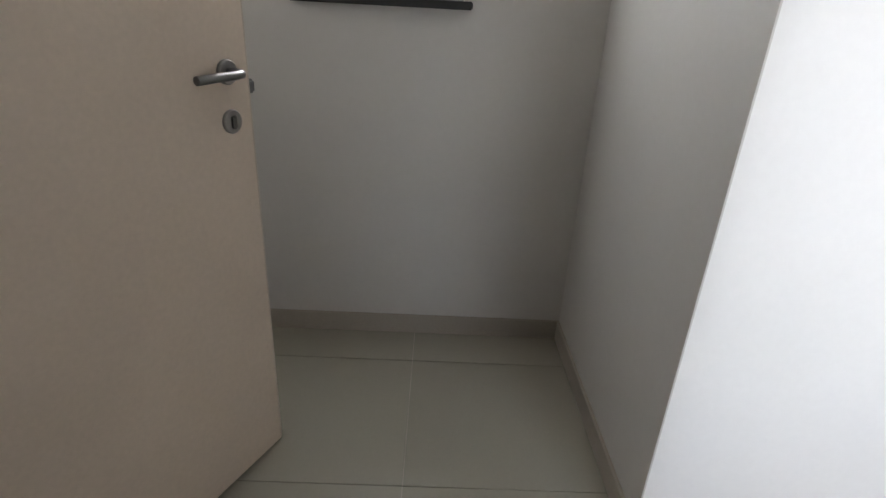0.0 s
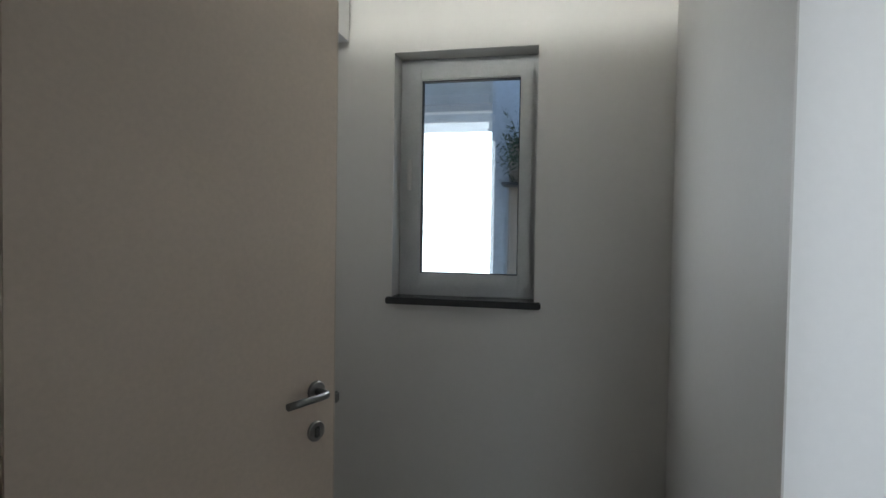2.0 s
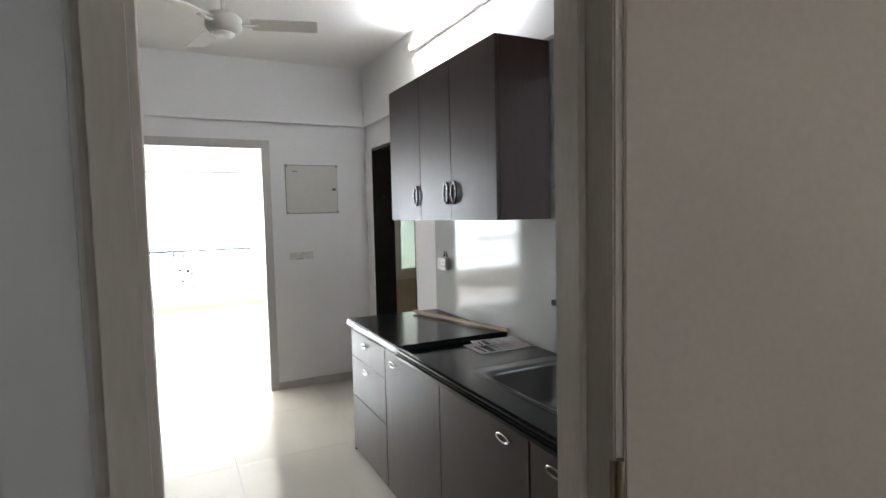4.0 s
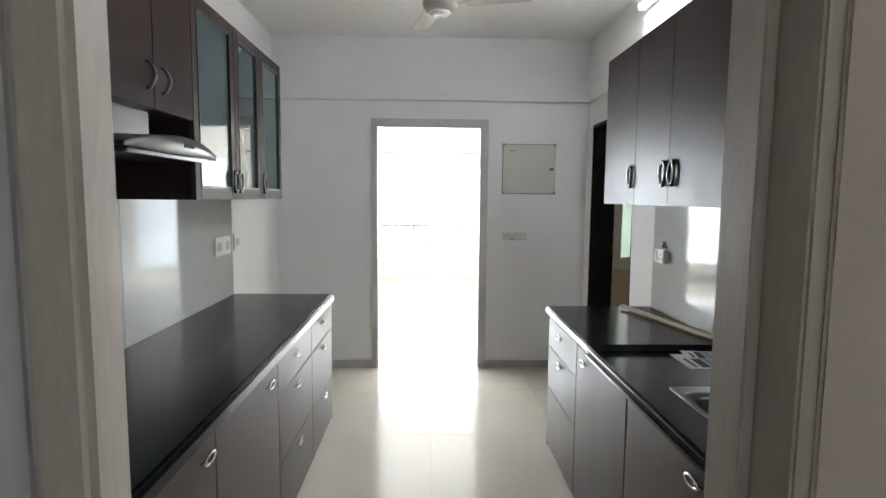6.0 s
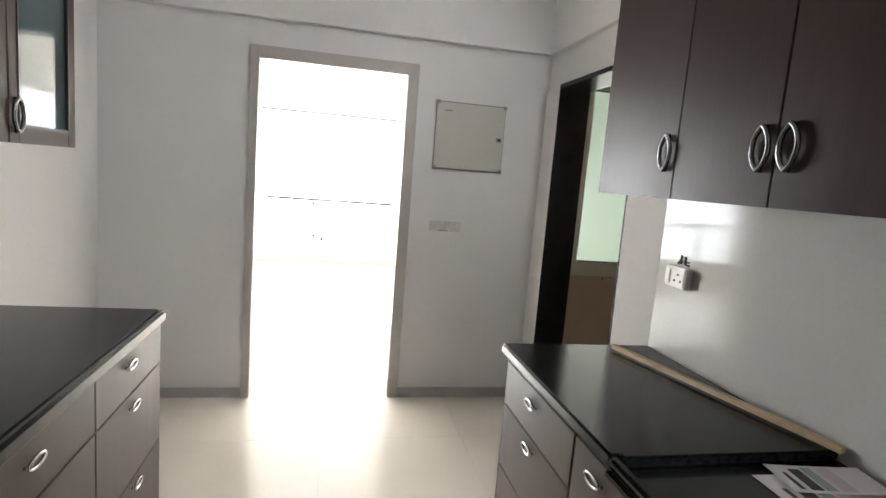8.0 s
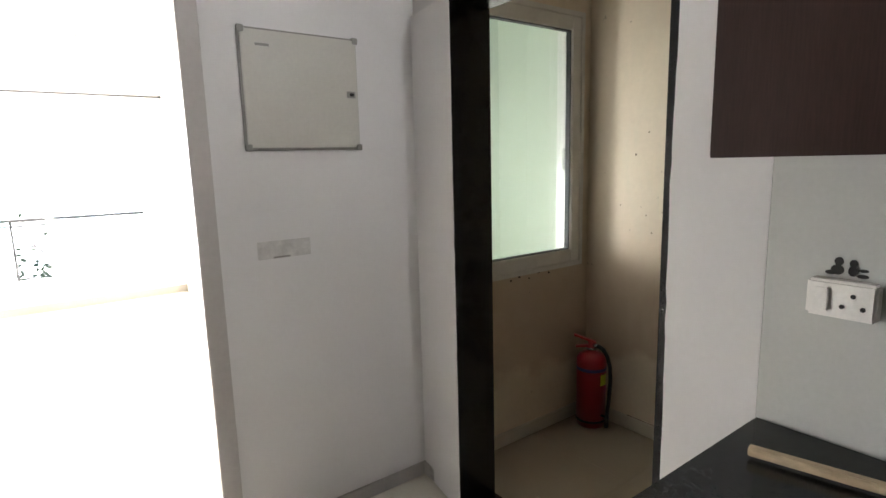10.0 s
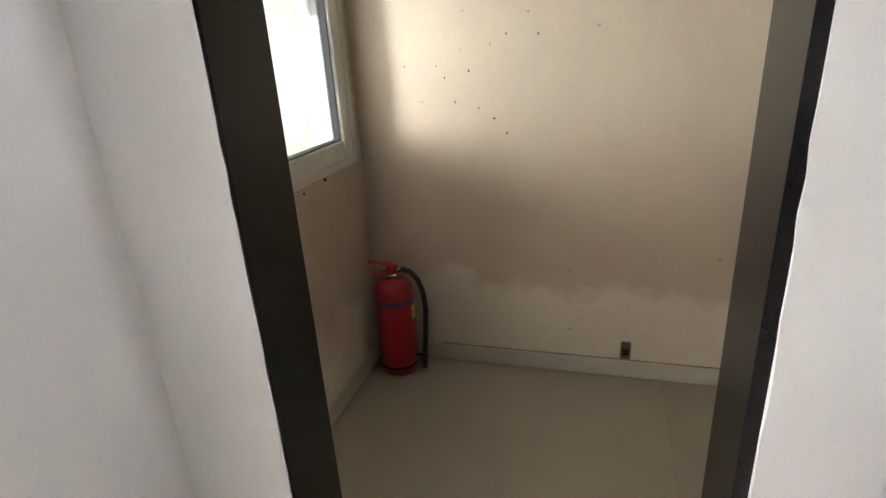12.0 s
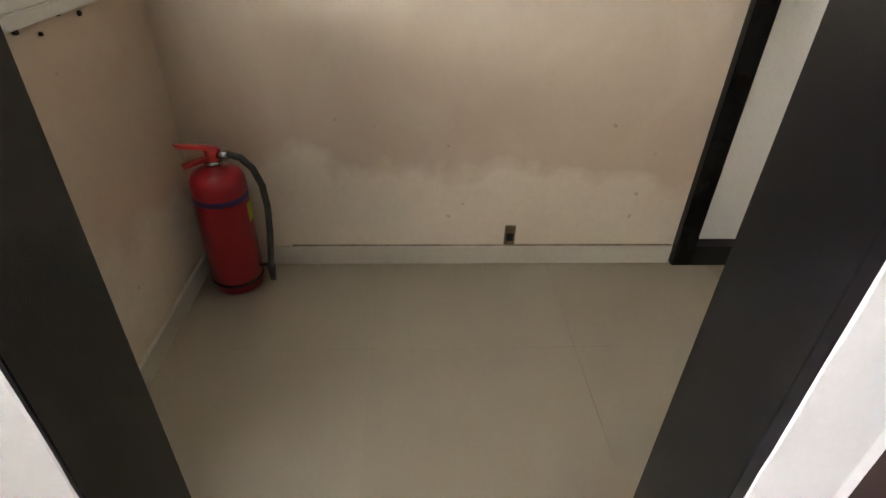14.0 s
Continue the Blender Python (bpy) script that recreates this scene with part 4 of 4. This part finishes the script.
glass_door(c, 0.62, 1.03, 1.488, 2.335, 0.998)
glass_door(c, 1.03, 1.437, 1.488, 2.335, 1.062)

# cooker hood
hood = thing("cooker_hood", "stainless steel chimney hood with a curved canopy", "cooker hood", (-0.66, 1.8, 1.66))
part("chimney", box(XL + 0.0145, 1.63, 1.70, -0.64, 1.93, 1.8095, 0.003), STEEL, hood)
bm = bmesh.new()
nu, nv = 24, 6
grids = []
for lift in (0.0, 0.014):
    g = []
    for i in range(nu + 1):
        u = -1 + 2 * i / nu
        row = []
        for j in range(nv + 1):
            v = j / nv
            front = -0.455 - 0.02 * abs(u) ** 2.2
            x = (XL + 0.0145) * (1 - v) + front * v
            z = 1.66 + 0.045 * (1 - u * u) + lift - 0.012 * v
            row.append(bm.verts.new((x, 1.795 + 0.335 * u, z)))
        g.append(row)
    grids.append(g)
for s, g in enumerate(grids):
    for i in range(nu):
        for j in range(nv):
            q = (g[i][j], g[i + 1][j], g[i + 1][j + 1], g[i][j + 1])
            bm.faces.new(q if s else q[::-1]).smooth = True
lo, hi = grids
for i in range(nu):
    bm.faces.new((lo[i][nv], lo[i + 1][nv], hi[i + 1][nv], hi[i][nv]))
    bm.faces.new((lo[i + 1][0], lo[i][0], hi[i][0], hi[i + 1][0]))
for j in range(nv):
    bm.faces.new((lo[0][j], lo[0][j + 1], hi[0][j + 1], hi[0][j]))
    bm.faces.new((lo[nu][j + 1], lo[nu][j], hi[nu][j], hi[nu][j + 1]))
part("canopy", bm, STEEL, hood)
part("filter", box(-0.86, 1.5, 1.634, -0.49, 2.09, 1.66, 0.004), DARK_CHROME, hood)
bm = bmesh.new()
lo2, hi2, lo3, hi3 = [], [], [], []
for k in range(25):
    u = -1 + 2 * k / 24
    x, y, zt = -0.453 - 0.02 * abs(u) ** 2.2, 1.795 + 0.335 * u, 1.662 + 0.045 * (1 - u * u)
    zl = 1.652 - 0.004 * (1 - u * u)
    for lst, dx, z in ((lo2, -0.004, zl), (hi2, 0, zt), (lo3, -0.022, zl), (hi3, -0.022, zt)):
        lst.append(bm.verts.new((x + dx, y, z)))
for i in range(24):
    for A, B in ((lo2, hi2), (hi3, lo3), (lo3, lo2), (hi2, hi3)):
        bm.faces.new((A[i], A[i + 1], B[i + 1], B[i])).smooth = True
for i in (0, 24):
    bm.faces.new((lo2[i], hi2[i], hi3[i], lo3[i]))
fa = part("fascia", bm, STEEL, hood)
part("button_panel", box(-0.46, 1.795, 1.672, -0.4515, 1.875, 1.685, 0.002), HOLE, fa, "black button strip")

# ---- things on the walls and worktops ----


def switch_plate(name, x, face, y0, y1, z0, z1, label, keys=2):
    s = thing(name, label, "switch", (x, (y0 + y1) / 2, (z0 + z1) / 2))
    part("plate", box(min(x, x + face * 0.012), y0, z0, max(x, x + face * 0.012), y1, z1, 0.004), PLASTIC, s)
    w = (y1 - y0 - 0.04) / keys
    for k in range(keys):
        a = y0 + 0.02 + k * w
        part("rocker", box(min(x + face * 0.012, x + face * 0.017), a + 0.006, z0 + 0.03, max(x + face * 0.012, x + face * 0.017), a + w - 0.006, z1 - 0.03, 0.003), GREY_PLASTIC if k % 2 == 0 else PLASTIC, s)
    return s


switch_plate("switch_board", XL + 0.0141, 1, 3.14, 3.385, 1.135, 1.25, "white switch plate on the glossy wall tiles", 3)
switch_plate("switch_board", XL + 0.0001, 1, 3.5, 3.64, 1.14, 1.25, "white switch plate on the painted wall", 2)

sk = thing("wall_socket", "white surface socket with a switch and three holes", "socket", (XR, 2.94, 1.16))
part("box", box(XR - 0.05, 2.872, 1.14, XR - 0.0142, 2.997, 1.219, 0.006), PLASTIC, sk)
part("rocker", box(XR - 0.056, 2.953, 1.153, XR - 0.0502, 2.979, 1.206, 0.003), PLASTIC, sk)
for y, z in ((2.912, 1.191), (2.93, 1.167), (2.894, 1.167)):
    part("hole", lathe([(0.0048, 0), (0.0048, 0.0012)], 12, pose(XR - 0.0502, y, z, 0, -90, 0)), HOLE, sk)
bm = bmesh.new()
for y, z, ry, rz in ((2.952, 1.255, 0.0085, 0.0095), (2.926, 1.253, 0.0075, 0.0085), (2.954, 1.237, 0.012, 0.011), (2.926, 1.237, 0.009, 0.011), (2.909, 1.228, 0.011, 0.0045), (2.908, 1.24, 0.009, 0.0035), (2.966, 1.23, 0.01, 0.005)):
    n = 14
    a = [bm.verts.new((XR - 0.0142, y + ry * math.cos(2 * math.pi * k / n), z + rz * math.sin(2 * math.pi * k / n))) for k in range(n)]
    b = [bm.verts.new((XR - 0.0156, v.co.y, v.co.z)) for v in a]
    bm.faces.new(b[::-1])
    for k in range(n):
        bm.faces.new((a[k], a[(k + 1) % n], b[(k + 1) % n], b[k]))
solid("wall_sticker", bm, HOLE, "small black vinyl wall sticker above a socket", "sticker")
solid("pipe_hole", lathe([(0.019, 0), (0.021, 0.002), (0.015, 0.003)], 18, pose(XL + 0.0141, 1.80, 0.94, 0, 90, 0)), HOLE, "round black pipe hole in the wall tiles", "hole")

db = thing("distribution_board", "cream metal distribution board with grey corners, closed", "fuse box", (1.26, YF, 1.54))
part("rear_frame", box(1.028, YF - 0.012, 1.54, 1.488, YF - 0.0003, 1.968, 0.003), BOARD_EDGE, db)
dd = part("door", box(1.036, YF - 0.022, 1.55, 1.482, YF - 0.0122, 1.96, 0.003), BOARD, db)
part("latch", box(1.432, YF - 0.026, 1.74, 1.47, YF - 0.0215, 1.766, 0.002), BOARD_EDGE, dd)
part("latch_slot", box(1.444, YF - 0.0275, 1.747, 1.462, YF - 0.0262, 1.759), HOLE, dd)
part("badge", box(1.085, YF - 0.0235, 1.905, 1.135, YF - 0.0222, 1.914, 0.0005), BOARD_EDGE, dd)
for x in (1.026, 1.466):
    for z in (1.538, 1.946):
        part("corner_cap", box(x, YF - 0.0245, z, x + 0.024, YF - 0.0125, z + 0.024, 0.002), BOARD_EDGE, db)
blank = thing("blanking_plate", "grey blanking plate of a removed switch", "plate", (1.15, YF, 1.13))
part("plate", box(1.042, YF - 0.006, 1.138, 1.25, YF - 0.0003, 1.205, 0.002), PATCH, blank)
part("torn_edge", box(1.1, YF - 0.0075, 1.139, 1.165, YF - 0.0062, 1.146, 0.0005), BOARD_EDGE, blank)

TL = CT - 0.022
solid("timber_strip", box(-0.011, -0.43, 0, 0.011, 0.43, 0.018, 0.002, pose(1.652, 2.6, CT + 0.0085, 0, 0, 13.0)), STICK, "pale timber strip lying across the worktop", "timber")


def leaflet(cx, cy, w, d, turn, z, curl, label):
    m = pose(cx, cy, 0, 0, 0, turn)
    t = thing("leaflet", label, "leaflet", (cx, cy, z), "printed leaflets on the worktop")
    bm = bmesh.new()
    n = 10
    top_v, low_v = [], []
    for i in range(n + 1):
        u = i / n
        zz = z + curl * (u ** 3) + 0.0012
        for lst, dz in ((top_v, 0.0005), (low_v, 0)):
            lst.append([bm.verts.new(m @ Vector((-w / 2 + w * u, y, zz + dz))) for y in (-d / 2, d / 2)])
    for i in range(n):
        bm.faces.new((top_v[i][0], top_v[i + 1][0], top_v[i + 1][1], top_v[i][1]))
        bm.faces.new((low_v[i][1], low_v[i + 1][1], low_v[i + 1][0], low_v[i][0]))
        for k in (0, 1):
            bm.faces.new((low_v[i][k], low_v[i + 1][k], top_v[i + 1][k], top_v[i][k]))
    part("sheet", bm, PAPER, t)
    for a, b, c, e, mt in ((-0.4, -0.36, -0.4, 0.2, INK), (-0.3, -0.18, -0.42, 0.34, INK), (-0.15, -0.04, -0.42, 0.42, GREEN_PRINT), (0.0, 0.44, -0.44, 0.44, PINK_PRINT)):
        part("print", box(a * w, c * d, z + 0.0024, b * w, e * d, z + 0.0029, 0, m), mt, t)
    return t


leaflet(1.597, 2.045, 0.3, 0.2, -2, TL, 0.003, "white printed leaflet with dark and pink panels")
leaflet(1.622, 2.105, 0.245, 0.12, -9, TL + 0.0075, 0.004, "white printed leaflet with dark and pink panels")

# ---- kitchen ceiling ----
tl = thing("tube_light", "lit white fluorescent tube on a wall batten", "tube light", (1.73, 2.64, 2.66))
part("batten", box(1.705, 1.99, 2.665, 1.7395, 3.3, 2.70, 0.004), PLASTIC, tl)
part("tube", tube([(1.69, 2.02, 2.683), (1.69, 3.27, 2.683)], 0.013, 14), TUBE, tl)
for y in (1.995, 3.27):
    part("end_holder", box(1.675, y, 2.662, 1.708, y + 0.025, 2.702, 0.003), GREY_PLASTIC, tl)


def ceiling_fan(cx, cy, z, turn, label):
    f = thing("ceiling_fan", label, "ceiling fan", (cx, cy, z))
    part("rod", tube([(cx, cy, z + 0.05), (cx, cy, ZC - 0.03)], 0.011, 12), FAN_WHITE, f)
    part("canopy", lathe([(0.05, 0), (0.055, -0.02), (0.035, -0.06), (0.014, -0.07)], 22, pose(cx, cy, ZC - 0.0005)), FAN_WHITE, f)
    part("motor", lathe([(0.055, -0.055), (0.085, -0.045), (0.1, -0.02), (0.1, 0.025), (0.075, 0.05), (0.02, 0.065)], 30, pose(cx, cy, z)), FAN_WHITE, f)
    part("cap", lathe([(0.03, -0.075), (0.055, -0.068), (0.06, -0.054)], 26, pose(cx, cy, z)), PLASTIC, f)
    for k in range(3):
        m = pose(cx, cy, z, 0, 0, turn + 120 * k)
        b = part("blade", box(0.15, -0.062, -0.004, 0.52, 0.062, 0.002, 0.002, m @ pose(0, 0, 0, -9, 0, 0)), FAN_WHITE, f)
        part("blade_arm", box(0.09, -0.018, -0.012, 0.19, 0.018, -0.006, 0.002, m @ pose(0, 0, 0, -5, 0, 0)), FAN_WHITE, b)
    return f


ceiling_fan(0.455, 3.09, 2.62, -15.5, "cream three-bladed ceiling fan, stopped")
ceiling_fan(0.75, 7.4, 2.38, 5, "cream three-bladed living room fan, stopped")

# ---- utility room things ----
EX, EY = 2.77, 4.365
ext = thing("fire_extinguisher", "red fire extinguisher with black hose on the floor", "fire extinguisher", (EX, EY, 0))
EM = pose(EX, EY, 0) @ Matrix.Diagonal((1.06, 1.06, 0.895, 1))
part("cylinder", lathe([(0.066, 0.001), (0.07, 0.004), (0.07, 0.04), (0.076, 0.046), (0.076, 0.415), (0.074, 0.436), (0.064, 0.457), (0.042, 0.471), (0.022, 0.477), (0.02, 0.495)], 32, EM), RED, ext)
part("base_band", lathe([(0.0762, 0.036), (0.078, 0.039), (0.078, 0.046), (0.0762, 0.05)], 32, EM), RUBBER, ext)
part("stripe", lathe([(0.0764, 0.365), (0.0768, 0.367), (0.0768, 0.383), (0.0764, 0.385)], 32, EM), BLUE, ext, "dark blue stripe")
bm = bmesh.new()
n = 8
rows = []
for k in range(n + 1):
    t = radians(-105 + 34 * k / n)
    rows.append([bm.verts.new((EX + 0.0822 * math.cos(t), EY + 0.0822 * math.sin(t), z)) for z in (0.25, 0.312)])
for k in range(n):
    bm.faces.new((rows[k][0], rows[k + 1][0], rows[k + 1][1], rows[k][1])).smooth = True
part("label", bm, YELLOW, ext, "small yellow label")
valve = part("valve", tube([(EX, EY, 0.438), (EX, EY, 0.484)], 0.02, 16), RED_PART, ext)
part("collar", lathe([(0.024, 0.486), (0.026, 0.492), (0.024, 0.5)], 20, EM), CHROME, valve)
out_dir = Vector((-0.62, 0.78, 0)).normalized()
c = Vector((EX, EY, 0.463))
side = Vector((out_dir.y, -out_dir.x, 0))
for z0, z1, L, nm in ((0.014, 0.052, 0.095, "squeeze_lever"), (-0.002, -0.014, 0.085, "carry_handle")):
    p0, p1 = c + Vector((0, 0, z0)) - out_dir * 0.022, c + Vector((0, 0, z1)) + out_dir * L
    w = side * 0.014
    up = Vector((0, 0, 0.005))
    bm = bmesh.new()
    vs = [bm.verts.new(q) for q in (p0 - w - up, p0 + w - up, p1 + w * 0.7 - up, p1 - w * 0.7 - up, p0 - w + up, p0 + w + up, p1 + w * 0.7 + up, p1 - w * 0.7 + up)]
    for q in ((0, 3, 2, 1), (4, 5, 6, 7), (0, 1, 5, 4), (1, 2, 6, 5), (2, 3, 7, 6), (3, 0, 4, 7)):
        bm.faces.new([vs[i] for i in q])
    part(nm, bm, RED_PART, ext, "red steel lever")
hd = Vector((-0.12, -0.99, 0)).normalized()
hose = [Vector((EX, EY, 0.463)) + hd * a + Vector((0, 0, z)) for a, z in ((0.018, 0), (0.05, 0.004), (0.085, -0.004), (0.115, -0.035), (0.135, -0.09), (0.14, -0.16), (0.134, -0.25), (0.125, -0.33), (0.118, -0.385))]
h = part("hose", tube(hose, 0.0105, 12), RUBBER, ext, "black rubber hose")
part("ferrule", tube([hose[0], hose[1]], 0.0125, 12), CHROME, h)
part("nozzle", tube([hose[-1], hose[-1] + Vector((0, 0, -0.055))], 0.012, 12, radii=[0.0135, 0.010]), RUBBER, h)
part("clip", tube([Vector((EX, EY, 0.075)) + hd * 0.07, Vector((EX, EY, 0.085)) + hd * 0.13], 0.006, 8), RUBBER, ext)

sp = thing("outlet_plate", "small brown uncovered outlet above the skirting", "socket", (UX1, 3.44, 0.08))
part("plate", box(UX1 - 0.008, 3.421, 0.079, UX1 - 0.0002, 3.459, 0.158, 0.002), BRASS, sp)
part("opening", box(UX1 - 0.0095, 3.428, 0.098, UX1 - 0.0078, 3.452, 0.128), HOLE, sp)
solid("wall_bolts", box(2.333, UY1 - 0.009, 0.886, 2.342, UY1 - 0.0002, 0.894, 0.001), HOLE, "small dark wall plug stuck in stained plaster", "plug")
solid("wall_bolts", box(2.473, UY1 - 0.009, 0.892, 2.483, UY1 - 0.0002, 0.9, 0.001), HOLE, "small dark wall plug stuck in stained plaster", "plug")

for x, z, r in ((2.56, 0.882, 0.006), (2.28, 0.878, 0.005), (2.41, 0.872, 0.004)):
    solid("wall_bolts", lathe([(r, 0), (r, 0.004), (r * 0.6, 0.006)], 9, pose(x, UY1 - 0.0002, z, 90, 0, 0)), HOLE, "small dark wall plug stuck in stained plaster", "plug")
CHIP = mat("chipped_plaster", (0.14, 0.115, 0.085), 0.8, scale=30, vary=0.2)
for y, z, s in ((4.198, 1.494, 0.011), (4.128, 1.602, 0.007), (4.281, 1.233, 0.006), (4.159, 1.229, 0.006), (4.129, 1.187, 0.007), (4.039, 1.208, 0.009), (4.095, 1.099, 0.009),
                (4.005, 1.075, 0.007), (3.949, 1.038, 0.01), (3.903, 0.985, 0.008), (3.901, 1.324, 0.007), (3.791, 1.317, 0.01), (3.825, 1.389, 0.006)):
    rnd = random.Random(int(y * 1000))
    ring = [(UX1 - 0.0002, y + s * 0.6 * rnd.uniform(0.3, 1.0) * math.cos(k), z + 0.9 * s * rnd.uniform(0.4, 1.0) * math.sin(k)) for k in (0, 0.9, 1.8, 2.7, 3.6, 4.5, 5.4)]
    solid("plaster_chip", extrude_outline(ring, (-0.0022, 0, 0)), CHIP, "dark chipped mark in the stained plaster wall", "wall mark", "chips in the plaster wall", "structure")

# ---- living room things ----
win = thing("window_living", "wide white sliding balcony window with clear panes", "window", (-0.6, LY + 0.07, 0.3), kind="structure")
part("window_frame", ring_y(LY + 0.03, LY + 0.1, LW + 0.001, 1.399, 0.3005, 2.1895, 0.05), ALU_PALE, win)
for x in (-3.4, -2.5, -1.6, -0.6, 0.45):
    part("stile", box(x - 0.03, LY + 0.045, 0.35, x + 0.03, LY + 0.085, 2.14, 0.003), ALU_PALE, win)
part("stile", box(0.06, LY + 0.05, 0.35, 0.1, LY + 0.08, 2.14, 0.003), TEAL_GLASS, win, "green-edged glass stile")
for a, b in ((LW + 0.051, -3.43), (-3.37, -2.53), (-2.47, -1.63), (-1.57, -0.63), (-0.57, 0.06), (0.48, 1.349)):
    pane = part("pane", box(a, LY + 0.062, 0.3505, b, LY + 0.068, 2.139), WINDOW_GLASS if b != 0.06 else TEAL_GLASS, win)
    pane.visible_shadow = False
win = thing("window_living_side", "white framed living room side window", "window", (1.8, 8.1, 0.4), kind="structure")
part("window_frame", ring_x(1.78, 1.84, 7.201, 8.999, 0.4005, 2.1495, 0.05), PLASTIC, win)
pane = part("pane", box(1.81, 7.251, 0.4505, 1.815, 8.949, 2.0995), WINDOW_GLASS, win)
pane.visible_shadow = False

rail = thing("balcony_railing", "dark iron railing with curling scrollwork beyond the window", "railing", (-0.6, LY + 0.125, 0.3))
YRL = LY + 0.125
part("top_rail", tube([(LW + 0.02, YRL, 0.985), (1.385, YRL, 0.985)], 0.02, 10), IRON, rail)
part("mid_rail", tube([(LW + 0.02, YRL, 0.925), (1.385, YRL, 0.925)], 0.01, 8), IRON, rail)
part("bottom_rail", tube([(LW + 0.02, YRL, 0.33), (1.385, YRL, 0.33)], 0.009, 8), IRON, rail)
for x in (LW + 0.05, -3.4, -2.5, -1.6, -0.6, 0.12, 0.45, 1.36):
    part("post", tube([(x, YRL, 0.302), (x, YRL, 0.98)], 0.012, 8), IRON, rail)
rnd = random.Random(11)
for x0, x1 in ((LW + 0.07, -3.42), (-3.38, -2.52), (-2.48, -1.62), (-1.58, -0.62), (-0.58, 0.1), (0.14, 0.43), (0.47, 1.34)):
    for k in range(int(34 * (x1 - x0))):
        cx, cz = rnd.uniform(x0 + 0.06, x1 - 0.06), rnd.uniform(0.41, 0.87)
        r, a0, sweep = rnd.uniform(0.03, 0.075), rnd.uniform(0, 6.28), rnd.uniform(2.5, 6.0)
        pts = [(cx + r * (1 - 0.05 * i) * math.cos(a0 + sweep * i / 9), YRL, cz + 0.8 * r * (1 - 0.05 * i) * math.sin(a0 + sweep * i / 9)) for i in range(10)]
        part("scroll", tube(pts, 0.0055, 5), IRON, rail)
rod = thing("curtain_rod", "thin dark curtain rod above the balcony window", "curtain rod", (-0.5, LY - 0.08, 2.27))
part("pole", tube([(-4.5, LY - 0.08, 2.285), (1.6, LY - 0.08, 2.285)], 0.011, 10), IRON, rod)
part("finial", lathe([(0.012, 0), (0.02, 0.012), (0.016, 0.03), (0.004, 0.036)], 14, pose(1.6, LY - 0.08, 2.285, 0, 90, 0)), IRON, rod)
for x in (-4.2, -2.5, -0.5, 1.5):
    part("bracket", tube([(x, LY - 0.002, 2.285), (x, LY - 0.075, 2.285)], 0.007, 8), IRON, rod)


def far_tree(x, y, seed, s):
    r = random.Random(seed)
    t = thing("tree", "dusty green roadside tree with an uneven crown", "tree", (x, y, -9), "trees beyond the balcony")
    bm = tube([(x, y, -9), (x + 0.1, y, -7.4), (x, y + 0.1, -6)], 0.2, 8, radii=[0.24 * s, 0.17 * s, 0.12 * s])
    for k in range(6):
        a = k * 1.05 + r.uniform(-0.3, 0.3)
        add_tube(bm, [(x, y, -6.6 + 0.15 * k), (x + 1.0 * s * math.cos(a), y + 1.0 * s * math.sin(a), -5.2 + 0.2 * k), (x + 1.7 * s * math.cos(a), y + 1.7 * s * math.sin(a), -4.2 + 0.25 * k)], 0.06, 6, radii=[0.09 * s, 0.06 * s, 0.02])
    part("trunk", bm, OUT_BROWN, t)
    bm = bmesh.new()
    for k in range(900):
        a, q = r.uniform(0, 6.28), r.random() ** 0.5
        lump = 1 + 0.3 * math.sin(3 * a + seed) + r.gauss(0, 0.1)
        c = Vector((x + 2.3 * s * q * lump * math.cos(a), y + 2.3 * s * q * lump * math.sin(a), -4.3 + r.gauss(0, 0.85) * s * (1.25 - q * 0.6)))
        d = Vector((r.uniform(-1, 1), r.uniform(-1, 1), r.uniform(-0.5, 0.8))).normalized()
        w = d.orthogonal().normalized() * 0.11
        bm.faces.new([bm.verts.new(p) for p in (c, c + d * 0.16 + w, c + d * 0.32, c + d * 0.16 - w)])
    part("crown", bm, LEAF, t)


for i, (x, y, s) in enumerate(((4.2, 24, 1.2), (7.5, 27, 1.3), (-9, 26, 1.3), (1.5, 36, 1.5))):
    far_tree(x, y, 20 + i, s)

# ---- floor tiles, last ----
slab_tiles(KITCHEN_FLOOR, XL, UX0, YS, YF + 0.14, 0.8, 0.42, 0.78, 0.0, FLOOR, 0.0008)
slab_tiles(LIV_SLAB, LX, 1.72, YF + 0.14, LY, 0.8, 0.42, 0.78, 0.0, FLOOR, 0.0008)
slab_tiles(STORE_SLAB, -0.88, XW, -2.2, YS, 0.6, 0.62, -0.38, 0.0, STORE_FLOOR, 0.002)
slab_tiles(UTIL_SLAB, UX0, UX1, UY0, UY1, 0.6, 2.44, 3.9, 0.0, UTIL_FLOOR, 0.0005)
